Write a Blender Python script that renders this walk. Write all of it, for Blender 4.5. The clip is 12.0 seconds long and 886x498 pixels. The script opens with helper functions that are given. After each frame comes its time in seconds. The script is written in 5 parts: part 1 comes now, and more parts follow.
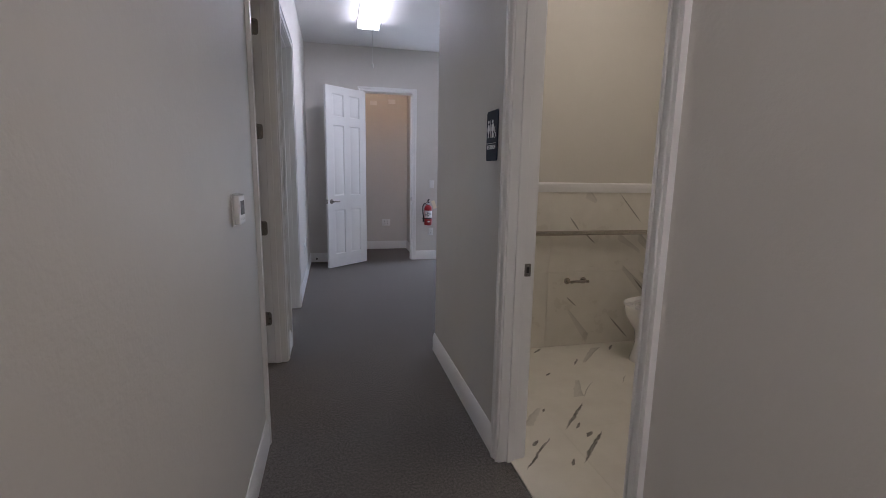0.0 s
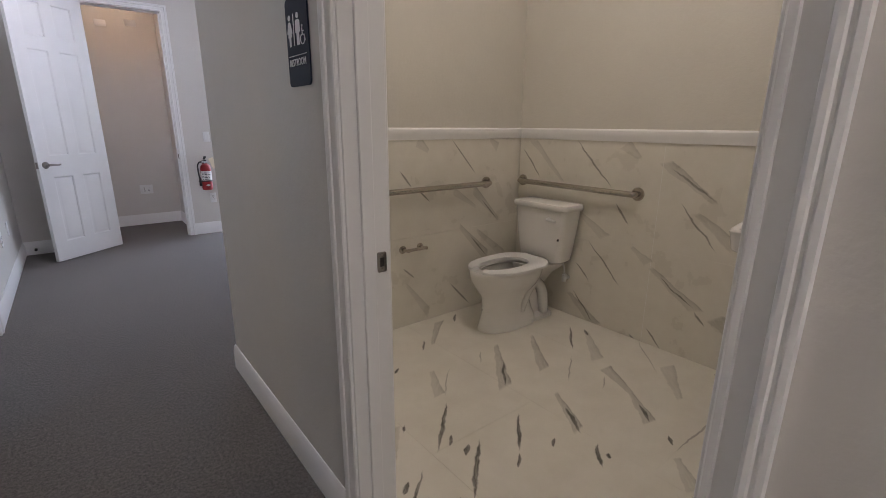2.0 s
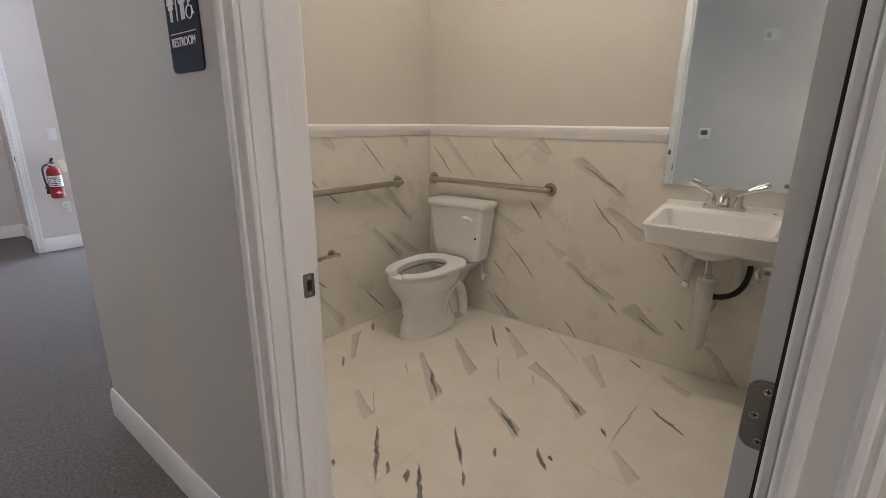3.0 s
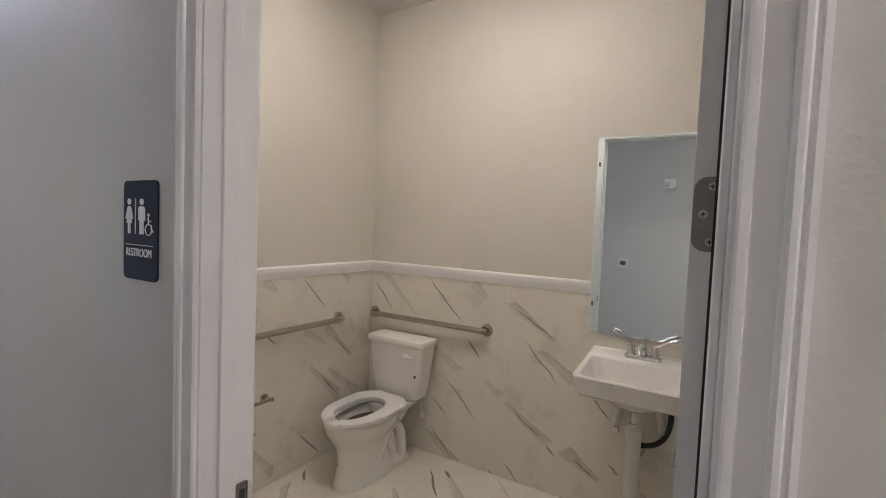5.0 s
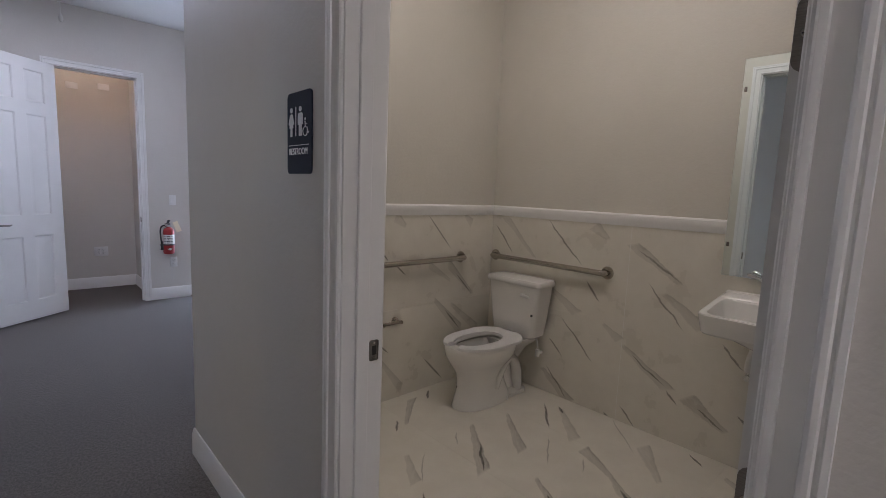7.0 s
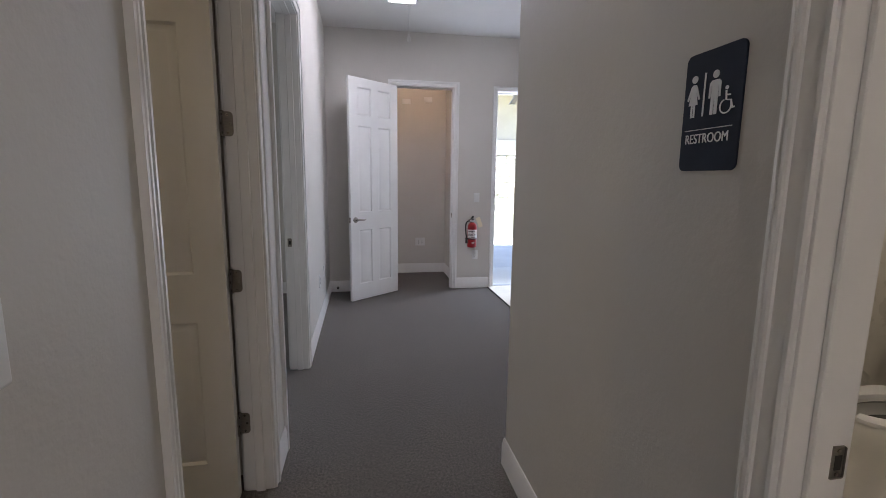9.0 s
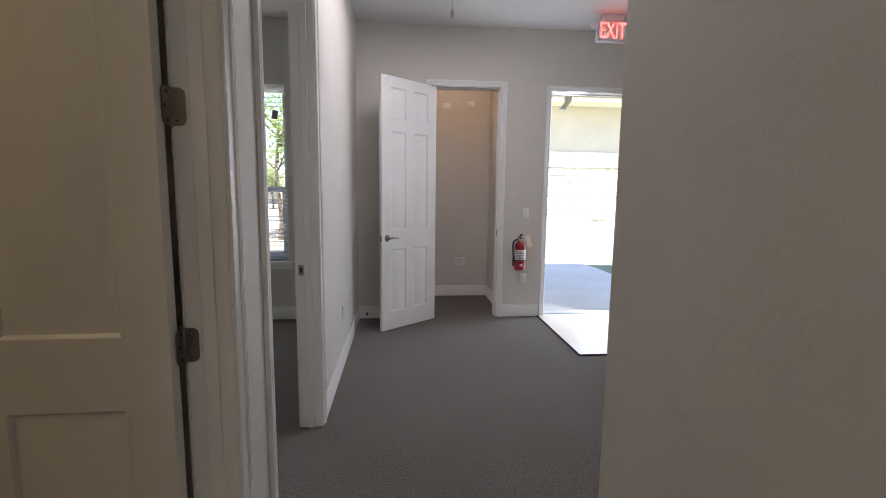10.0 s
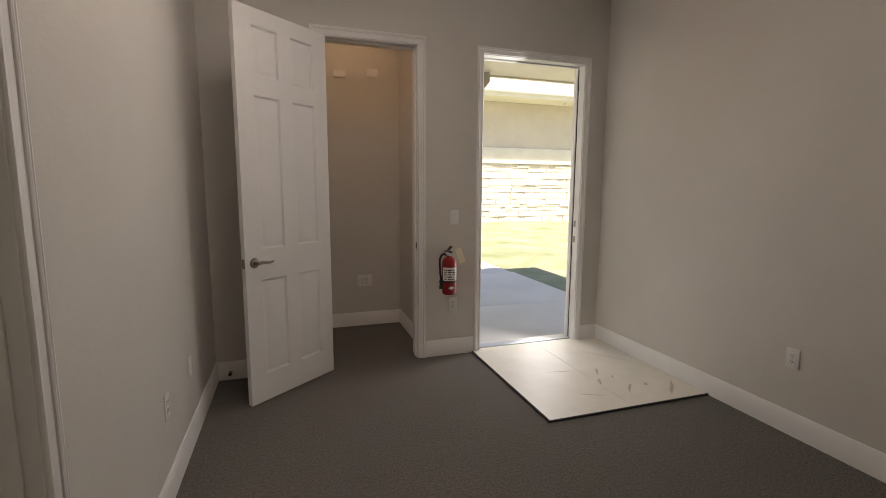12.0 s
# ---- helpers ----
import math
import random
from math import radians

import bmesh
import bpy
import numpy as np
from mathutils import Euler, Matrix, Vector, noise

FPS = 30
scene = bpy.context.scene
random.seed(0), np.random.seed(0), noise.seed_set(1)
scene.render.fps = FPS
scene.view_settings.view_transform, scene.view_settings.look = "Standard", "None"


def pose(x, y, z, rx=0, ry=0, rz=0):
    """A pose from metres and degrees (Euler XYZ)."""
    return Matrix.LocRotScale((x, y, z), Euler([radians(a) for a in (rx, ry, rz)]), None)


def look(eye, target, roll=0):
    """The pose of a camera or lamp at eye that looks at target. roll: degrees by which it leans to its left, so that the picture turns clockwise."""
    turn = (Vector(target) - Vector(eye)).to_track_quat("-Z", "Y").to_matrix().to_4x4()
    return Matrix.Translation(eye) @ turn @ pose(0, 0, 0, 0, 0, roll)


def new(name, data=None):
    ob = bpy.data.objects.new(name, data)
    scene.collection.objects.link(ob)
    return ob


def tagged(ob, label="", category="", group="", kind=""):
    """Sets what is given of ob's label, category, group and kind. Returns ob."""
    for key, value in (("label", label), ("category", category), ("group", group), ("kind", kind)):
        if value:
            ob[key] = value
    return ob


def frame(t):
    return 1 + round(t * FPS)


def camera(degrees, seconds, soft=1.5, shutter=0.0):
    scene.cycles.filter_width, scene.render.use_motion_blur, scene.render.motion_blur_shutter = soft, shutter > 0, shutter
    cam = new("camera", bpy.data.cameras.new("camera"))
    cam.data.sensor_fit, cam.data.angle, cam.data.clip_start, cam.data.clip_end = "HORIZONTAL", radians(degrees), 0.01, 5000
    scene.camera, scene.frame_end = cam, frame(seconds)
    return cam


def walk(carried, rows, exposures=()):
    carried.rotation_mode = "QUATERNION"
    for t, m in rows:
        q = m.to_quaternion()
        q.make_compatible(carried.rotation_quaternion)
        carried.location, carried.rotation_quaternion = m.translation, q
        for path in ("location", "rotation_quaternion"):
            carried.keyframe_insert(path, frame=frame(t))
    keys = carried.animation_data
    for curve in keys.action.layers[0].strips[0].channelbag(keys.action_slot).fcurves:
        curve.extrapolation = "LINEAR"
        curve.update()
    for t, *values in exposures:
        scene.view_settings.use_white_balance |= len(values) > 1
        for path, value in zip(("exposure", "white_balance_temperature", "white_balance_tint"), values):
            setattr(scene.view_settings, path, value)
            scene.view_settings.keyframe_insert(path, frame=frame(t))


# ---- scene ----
cam = camera(88.0, 12.0, soft=0.8)
PATH = [
    (0, (0.02, 0.088, 1.355), (0.481, 2.005, 1.019), 1.0),
    (0.5, (0.019, 0.343, 1.327), (0.632, 2.213, 0.967), 0.3),
    (1, (0.025, 0.561, 1.318), (0.827, 2.348, 0.915), -0.0),
    (1.5, (0.132, 0.709, 1.319), (1.127, 2.379, 0.846), 0.2),
    (2, (0.216, 0.856, 1.302), (1.416, 2.369, 0.78), 0.4),
    (2.5, (0.249, 1.015, 1.314), (1.633, 2.357, 0.785), 0.4),
    (2.7, (0.249, 1.053, 1.303), (1.695, 2.327, 0.769), 0.5),
    (4.3, (0.261, 1.037, 1.391), (1.907, 2.079, 0.938), 1.8),
    (4.5, (0.247, 1.041, 1.468), (1.925, 2.073, 1.123), 1.6),
    (5, (0.211, 1.032, 1.557), (1.916, 2.071, 1.457), 2.3),
    (5.5, (0.181, 1.017, 1.577), (1.883, 2.056, 1.73), 2.5),
    (6, (0.177, 1.018, 1.572), (1.87, 2.074, 1.709), 2.0),
    (6.5, (0.181, 1.004, 1.473), (1.786, 2.194, 1.398), 2.5),
    (7, (0.147, 0.916, 1.37), (1.502, 2.366, 1.123), 2.3),
    (7.5, (0.096, 0.835, 1.365), (1.114, 2.523, 1.027), 2.1),
    (7.7, (0.077, 0.811, 1.367), (0.947, 2.579, 1.02), 1.8),
    (9.3, (0.095, 1.56, 1.399), (0.375, 3.519, 1.108), 0.9),
    (9.5, (0.121, 1.693, 1.411), (0.365, 3.659, 1.137), 1.1),
    (10, (0.139, 2.063, 1.381), (0.318, 4.039, 1.128), 0.7),
    (10.5, (0.144, 2.448, 1.386), (0.256, 4.429, 1.136), 0.6),
    (11, (0.17, 2.816, 1.382), (0.297, 4.797, 1.136), 0.6),
    (11.5, (0.172, 3.172, 1.388), (0.48, 5.132, 1.135), 0.4),
    (12, (0.231, 3.454, 1.385), (0.851, 5.337, 1.121), 0.3),
]
EXPOSURES = [(0.0, 1.91, 6200, 18.5), (1.0, 1.94, 6200, 18.5), (1.5, 2.12, 6200, 18.5), (2.0, 2.36, 6350, 18.5), (2.5, 2.80, 6400, 18.0), (4.5, 2.80, 6150, 17.5), (5.5, 2.53, 6150, 18.5), (6.0, 2.17, 6100, 19.5), (6.5, 1.78, 6050, 20), (7.0, 2.02, 6000, 19), (7.7, 2.55, 6050, 18.5), (9.4, 2.03, 6800, 16.5), (10.5, 2.15, 7200, 18.0), (11.2, 1.75, 7300, 18.5), (11.5, 1.65, 7600, 18.5), (12.0, 1.31, 9300, 19)]
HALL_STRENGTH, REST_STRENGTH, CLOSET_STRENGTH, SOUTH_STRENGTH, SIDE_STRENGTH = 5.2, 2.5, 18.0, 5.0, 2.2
WINDOW_WATTS, DOORWAY_WATTS = 2.0, 7.0
walk(cam, [(t, look(eye, target, roll)) for t, eye, target, roll in PATH], EXPOSURES)

# ---- daylight ----
world = bpy.data.worlds.new("sky")
scene.world = world
world.use_nodes = True
_nt = world.node_tree
_sky = _nt.nodes.new("ShaderNodeTexSky")
_sky.sky_type, _sky.sun_disc = "NISHITA", False
SUN_EL, SUN_AZ = 63.0, 192.0   # azimuth measured clockwise from +y
_sky.dust_density, _sky.ozone_density = 0.3, 2.5
_sky.sun_elevation, _sky.sun_rotation = radians(SUN_EL), radians(SUN_AZ)
_nt.links.new(_sky.outputs[0], _nt.nodes["Background"].inputs[0])
_nt.nodes["Background"].inputs[1].default_value = 0.11
_sun = new("sun", bpy.data.lights.new("sun", "SUN"))
_sun.data.energy, _sun.data.angle, _sun.data.color = 5.0, radians(0.5), (1.0, 0.965, 0.92)
_sd = Vector((math.sin(radians(SUN_AZ)) * math.cos(radians(SUN_EL)), math.cos(radians(SUN_AZ)) * math.cos(radians(SUN_EL)), math.sin(radians(SUN_EL))))
_sun.matrix_world = look(_sd * 30, (0, 0, 0))


# ---- materials ----
def shader(name, rough=0.5, metal=0.0):
    m = bpy.data.materials.new(name)
    m.use_nodes = True
    nt = m.node_tree
    b = nt.nodes["Principled BSDF"]
    b.inputs["Roughness"].default_value = rough
    b.inputs["Metallic"].default_value = metal
    return m, nt, b


def link(nt, a, b):
    nt.links.new(a, b)


def noise_tex(nt, scale, detail=3.0, rough=0.5, vec=None):
    n = nt.nodes.new("ShaderNodeTexNoise")
    n.inputs["Scale"].default_value = scale
    n.inputs["Detail"].default_value = detail
    n.inputs["Roughness"].default_value = rough
    if vec is None:
        g = nt.nodes.new("ShaderNodeNewGeometry")
        vec = g.outputs["Position"]
    link(nt, vec, n.inputs["Vector"])
    return n.outputs["Fac"]


def ramp(nt, fac, stops):
    r = nt.nodes.new("ShaderNodeValToRGB")
    e = r.color_ramp.elements
    while len(e) < len(stops):
        e.new(0.5)
    for k, (p, c) in enumerate(stops):
        e[k].position, e[k].color = p, (*c, 1.0)
    link(nt, fac, r.inputs["Fac"])
    return r.outputs["Color"]


def mth(nt, op, a, b=None, clamp=False):
    n = nt.nodes.new("ShaderNodeMath")
    n.operation, n.use_clamp = op, clamp
    for k, v in enumerate((a, b)):
        if v is None:
            continue
        if isinstance(v, (int, float)):
            n.inputs[k].default_value = v
        else:
            link(nt, v, n.inputs[k])
    return n.outputs[0]


def mixc(nt, fac, a, b, mode="MIX"):
    n = nt.nodes.new("ShaderNodeMix")
    n.data_type, n.blend_type = "RGBA", mode
    for k, v in ((0, fac), (6, a), (7, b)):
        if isinstance(v, (int, float)):
            n.inputs[k].default_value = v
        elif isinstance(v, tuple):
            n.inputs[k].default_value = (*v, 1.0)
        else:
            link(nt, v, n.inputs[k])
    return n.outputs[2]


def bump(nt, b, height, strength, dist):
    n = nt.nodes.new("ShaderNodeBump")
    n.inputs["Strength"].default_value, n.inputs["Distance"].default_value = strength, dist
    link(nt, height, n.inputs["Height"])
    link(nt, n.outputs[0], b.inputs["Normal"])


def mottled(name, c1, c2, scale, rough, metal=0.0, bumps=(), rough_var=0.0):
    """Colour drifting between two tones; bumps are (scale, strength, distance)."""
    m, nt, b = shader(name, rough, metal)
    big = noise_tex(nt, scale, 4.0, 0.6)
    link(nt, ramp(nt, big, [(0.3, c1), (0.7, c2)]), b.inputs["Base Color"])
    if rough_var:
        r = mth(nt, "ADD", mth(nt, "MULTIPLY", noise_tex(nt, scale * 6, 3.0), rough_var), rough - rough_var / 2)
        link(nt, r, b.inputs["Roughness"])
    if bumps:
        h = None
        for sc, st, di in bumps:
            v = mth(nt, "MULTIPLY", noise_tex(nt, sc, 3.0, 0.55), st)
            h = v if h is None else mth(nt, "ADD", h, v)
        bump(nt, b, h, 1.0, bumps[0][2])
    return m


WALL = mottled("wall_paint", (0.60, 0.575, 0.535), (0.64, 0.615, 0.575), 1.3, 0.55, bumps=((42.0, 0.7, 0.0016), (130.0, 0.35, 0.0016)), rough_var=0.12)
RWALL = mottled("restroom_paint", (0.612, 0.583, 0.515), (0.652, 0.623, 0.555), 1.3, 0.55, bumps=((55.0, 0.6, 0.002), (190.0, 0.25, 0.002)), rough_var=0.1)
CEIL = mottled("ceiling_paint", (0.70, 0.69, 0.67), (0.75, 0.74, 0.72), 1.1, 0.75, bumps=((60.0, 0.8, 0.002), (160.0, 0.4, 0.002)))
TRIM = mottled("trim_enamel", (0.76, 0.755, 0.74), (0.81, 0.805, 0.79), 2.0, 0.32, bumps=((30.0, 0.4, 0.0002), (220.0, 0.15, 0.0002)), rough_var=0.12)
DOORP = mottled("door_enamel", (0.74, 0.735, 0.72), (0.79, 0.785, 0.77), 2.5, 0.36, bumps=((14.0, 0.3, 0.0003), (160.0, 0.3, 0.0003)), rough_var=0.1)
PORC = mottled("porcelain", (0.81, 0.80, 0.77), (0.85, 0.84, 0.81), 3.0, 0.12, bumps=((6.0, 0.5, 0.0006),), rough_var=0.06)
PLAST = mottled("white_plastic", (0.74, 0.74, 0.73), (0.78, 0.78, 0.77), 8.0, 0.35, bumps=((300.0, 0.3, 0.0003),))
PVC = mottled("pvc_pipe", (0.66, 0.65, 0.62), (0.72, 0.71, 0.68), 9.0, 0.4, bumps=((40.0, 0.3, 0.0006),))
RUBBER = mottled("black_rubber", (0.012, 0.012, 0.012), (0.03, 0.03, 0.03), 20.0, 0.55)
DARKGAP = mottled("near_black", (0.015, 0.014, 0.013), (0.03, 0.028, 0.025), 20.0, 0.7)
REDP = mottled("red_enamel", (0.27, 0.007, 0.009), (0.33, 0.011, 0.012), 12.0, 0.3, bumps=((60.0, 0.3, 0.0004),))
PAPER = mottled("label_paper", (0.70, 0.69, 0.66), (0.78, 0.77, 0.74), 15.0, 0.6)
TAGM = mottled("manila_tag", (0.80, 0.72, 0.54), (0.86, 0.79, 0.62), 15.0, 0.7)
BLACKP = mottled("black_print", (0.02, 0.02, 0.022), (0.035, 0.035, 0.04), 25.0, 0.5)
SIGNM = mottled("sign_navy", (0.007, 0.014, 0.034), (0.011, 0.020, 0.045), 10.0, 0.75, bumps=((400.0, 0.3, 0.0003),))
SIGNW = mottled("sign_white", (0.74, 0.74, 0.75), (0.80, 0.80, 0.81), 10.0, 0.4)


def brushed(name, c1, c2, rough, sx=(1.0, 1.0, 18.0)):
    m, nt, b = shader(name, rough, 1.0)
    t = nt.nodes.new("ShaderNodeTexCoord")
    mp = nt.nodes.new("ShaderNodeMapping")
    mp.inputs["Scale"].default_value = sx
    link(nt, t.outputs["Object"], mp.inputs["Vector"])
    f = noise_tex(nt, 40.0, 4.0, 0.6, mp.outputs[0])
    link(nt, ramp(nt, f, [(0.3, c1), (0.7, c2)]), b.inputs["Base Color"])
    link(nt, mth(nt, "ADD", mth(nt, "MULTIPLY", f, 0.15), rough - 0.07), b.inputs["Roughness"])
    return m


STEEL = brushed("brushed_steel", (0.40, 0.37, 0.33), (0.54, 0.50, 0.45), 0.20)
NICKEL = brushed("satin_nickel", (0.22, 0.205, 0.185), (0.30, 0.28, 0.255), 0.36)
CHROME = brushed("chrome", (0.72, 0.72, 0.73), (0.80, 0.80, 0.81), 0.10)
ALUM = brushed("aluminium", (0.62, 0.63, 0.64), (0.70, 0.71, 0.72), 0.35)


def mirror_mat():
    m, nt, b = shader("mirror_silver", 0.02, 1.0)
    f = noise_tex(nt, 3.0, 3.0)
    link(nt, ramp(nt, f, [(0.3, (0.84, 0.93, 0.96)), (0.7, (0.87, 0.95, 0.975))]), b.inputs["Base Color"])
    return m


MIRROR = mirror_mat()


def carpet_mat():
    m, nt, b = shader("carpet_pile", 0.95)
    fine = noise_tex(nt, 230.0, 3.0, 0.8)
    mid = noise_tex(nt, 80.0, 3.0, 0.65)
    big = noise_tex(nt, 1.7, 4.0, 0.6)
    base = ramp(nt, fine, [(0.34, (0.040, 0.0365, 0.033)), (0.50, (0.148, 0.136, 0.124)), (0.66, (0.40, 0.37, 0.34))])
    c = mixc(nt, 0.45, base, ramp(nt, mid, [(0.38, (0.036, 0.033, 0.030)), (0.62, (0.245, 0.226, 0.207))]))
    c = mixc(nt, 0.22, c, ramp(nt, big, [(0.3, (0.10, 0.093, 0.087)), (0.7, (0.165, 0.154, 0.144))]))
    link(nt, c, b.inputs["Base Color"])
    b.inputs["Specular IOR Level"].default_value = 0.15
    bump(nt, b, mth(nt, "ADD", mth(nt, "MULTIPLY", fine, 0.7), mth(nt, "MULTIPLY", mid, 0.5)), 0.9, 0.006)
    return m


CARPET = carpet_mat()


# printed veins of the tiles: start and end of each stroke in the plane of its surface
EAST_WIDE = [(2.13, 1.11, 1.83, 0.91), (1.92, 0.85, 1.69, 0.69), (2.14, 0.49, 1.84, 0.30), (1.75, 0.30, 1.54, 0.17), (2.70, 0.17, 2.46, 0.00), (1.33, 0.19, 1.18, -0.01)]
EAST_PALE = [(3.10, 1.21, 2.81, 0.93), (2.67, 0.75, 2.45, 0.61), (2.27, 0.59, 2.15, 0.51), (2.38, 1.20, 2.28, 1.12)]
EAST_THIN = [(3.19, 1.15, 3.00, 0.94), (2.73, 1.22, 2.43, 0.92), (2.02, 0.90, 1.79, 0.65), (2.41, 0.84, 2.30, 0.72), (2.66, 0.40, 2.54, 0.29), (2.58, 0.58, 2.31, 0.31), (1.86, 0.30, 1.79, 0.23), (2.12, 0.11, 2.01, -0.01), (2.22, 0.03, 2.16, -0.03), (1.70, -0.01, 1.62, -0.06), (1.61, 0.64, 1.49, 0.52), (1.50, 0.29, 1.44, 0.23), (2.09, 1.08, 1.83, 0.92), (2.08, 0.45, 1.86, 0.31), (1.69, 0.26, 1.55, 0.17), (2.67, 0.20, 2.48, 0.01)]
NORTH_WIDE = [(2.35, 0.88, 2.61, 0.63), (2.23, 0.63, 2.51, 0.36)]
NORTH_PALE = [(2.17, 0.88, 2.38, 0.75), (2.39, 0.58, 2.69, 0.34), (1.78, 0.30, 1.97, 0.05), (1.88, 1.21, 1.97, 1.14), (2.50, 1.21, 2.58, 1.15)]
NORTH_THIN = [(2.15, 1.22, 2.38, 0.97), (1.75, 1.03, 1.84, 0.92), (1.87, 0.92, 1.98, 0.82), (2.14, 0.24, 2.34, 0.03), (1.76, 0.41, 1.85, 0.33), (2.43, 0.80, 2.59, 0.64), (2.33, 0.55, 2.49, 0.38)]
FLOOR_WIDE = [(2.00, 3.14, 1.75, 2.89), (2.06, 2.66, 1.76, 2.28), (2.33, 2.61, 2.06, 2.28), (2.35, 2.09, 2.22, 1.85), (2.23, 1.87, 2.07, 1.68), (1.93, 2.10, 1.77, 1.84)]
FLOOR_PALE = [(1.01, 2.19, 1.16, 2.36), (2.66, 2.43, 2.39, 2.16), (1.56, 2.65, 1.45, 2.43), (2.64, 1.89, 2.36, 1.68), (1.94, 1.50, 1.81, 1.37), (2.67, 1.49, 2.56, 1.33)]
FLOOR_THIN = [(1.75, 2.97, 1.66, 2.86), (2.17, 3.17, 2.07, 3.07), (2.65, 2.55, 2.38, 2.33), (1.45, 2.37, 1.19, 2.11), (1.66, 2.10, 1.46, 1.91), (1.46, 1.91, 1.39, 1.85), (1.33, 2.08, 1.27, 2.03), (1.31, 2.17, 1.26, 2.11), (1.76, 1.75, 1.65, 1.65), (1.75, 1.68, 1.72, 1.66), (1.65, 1.88, 1.60, 1.84), (2.68, 2.46, 2.61, 2.38), (2.05, 1.59, 2.00, 1.54), (2.76, 1.69, 2.68, 1.59), (2.35, 1.47, 2.21, 1.27), (1.96, 2.50, 1.77, 2.29), (1.87, 2.00, 1.76, 1.82), (2.17, 1.79, 2.07, 1.68)]
FLOOR_NEAR = [(0.85, 1.84, 1.09, 2.08), (0.96, 2.01, 1.01, 2.06), (1.08, 1.83, 1.12, 1.88), (1.14, 1.83, 1.39, 2.08), (1.39, 2.74, 1.44, 2.78), (1.16, 2.31, 1.18, 2.34), (1.46, 3.12, 1.57, 3.20)]
ENTRY_LINE = [(2.51, 6.69, 2.80, 6.33), (2.00, 6.35, 2.25, 6.31), (2.00, 5.97, 2.21, 5.88)]
ENTRY_MARK = [(2.43, 6.32, 2.35, 6.19), (2.32, 6.14, 2.26, 6.03), (2.48, 6.00, 2.37, 5.88), (2.60, 5.98, 2.56, 5.94), (2.82, 5.97, 2.62, 5.76), (2.45, 6.16, 2.42, 6.11)]
FLOOR_LINE = [(2.82, 2.17, 2.51, 1.87), (2.27, 2.04, 2.15, 1.97), (2.32, 2.29, 2.06, 2.12), (1.93, 2.65, 1.83, 2.55), (1.19, 2.35, 1.15, 2.30), (1.66, 2.62, 1.47, 2.41), (1.96, 1.52, 2.35, 1.51)]


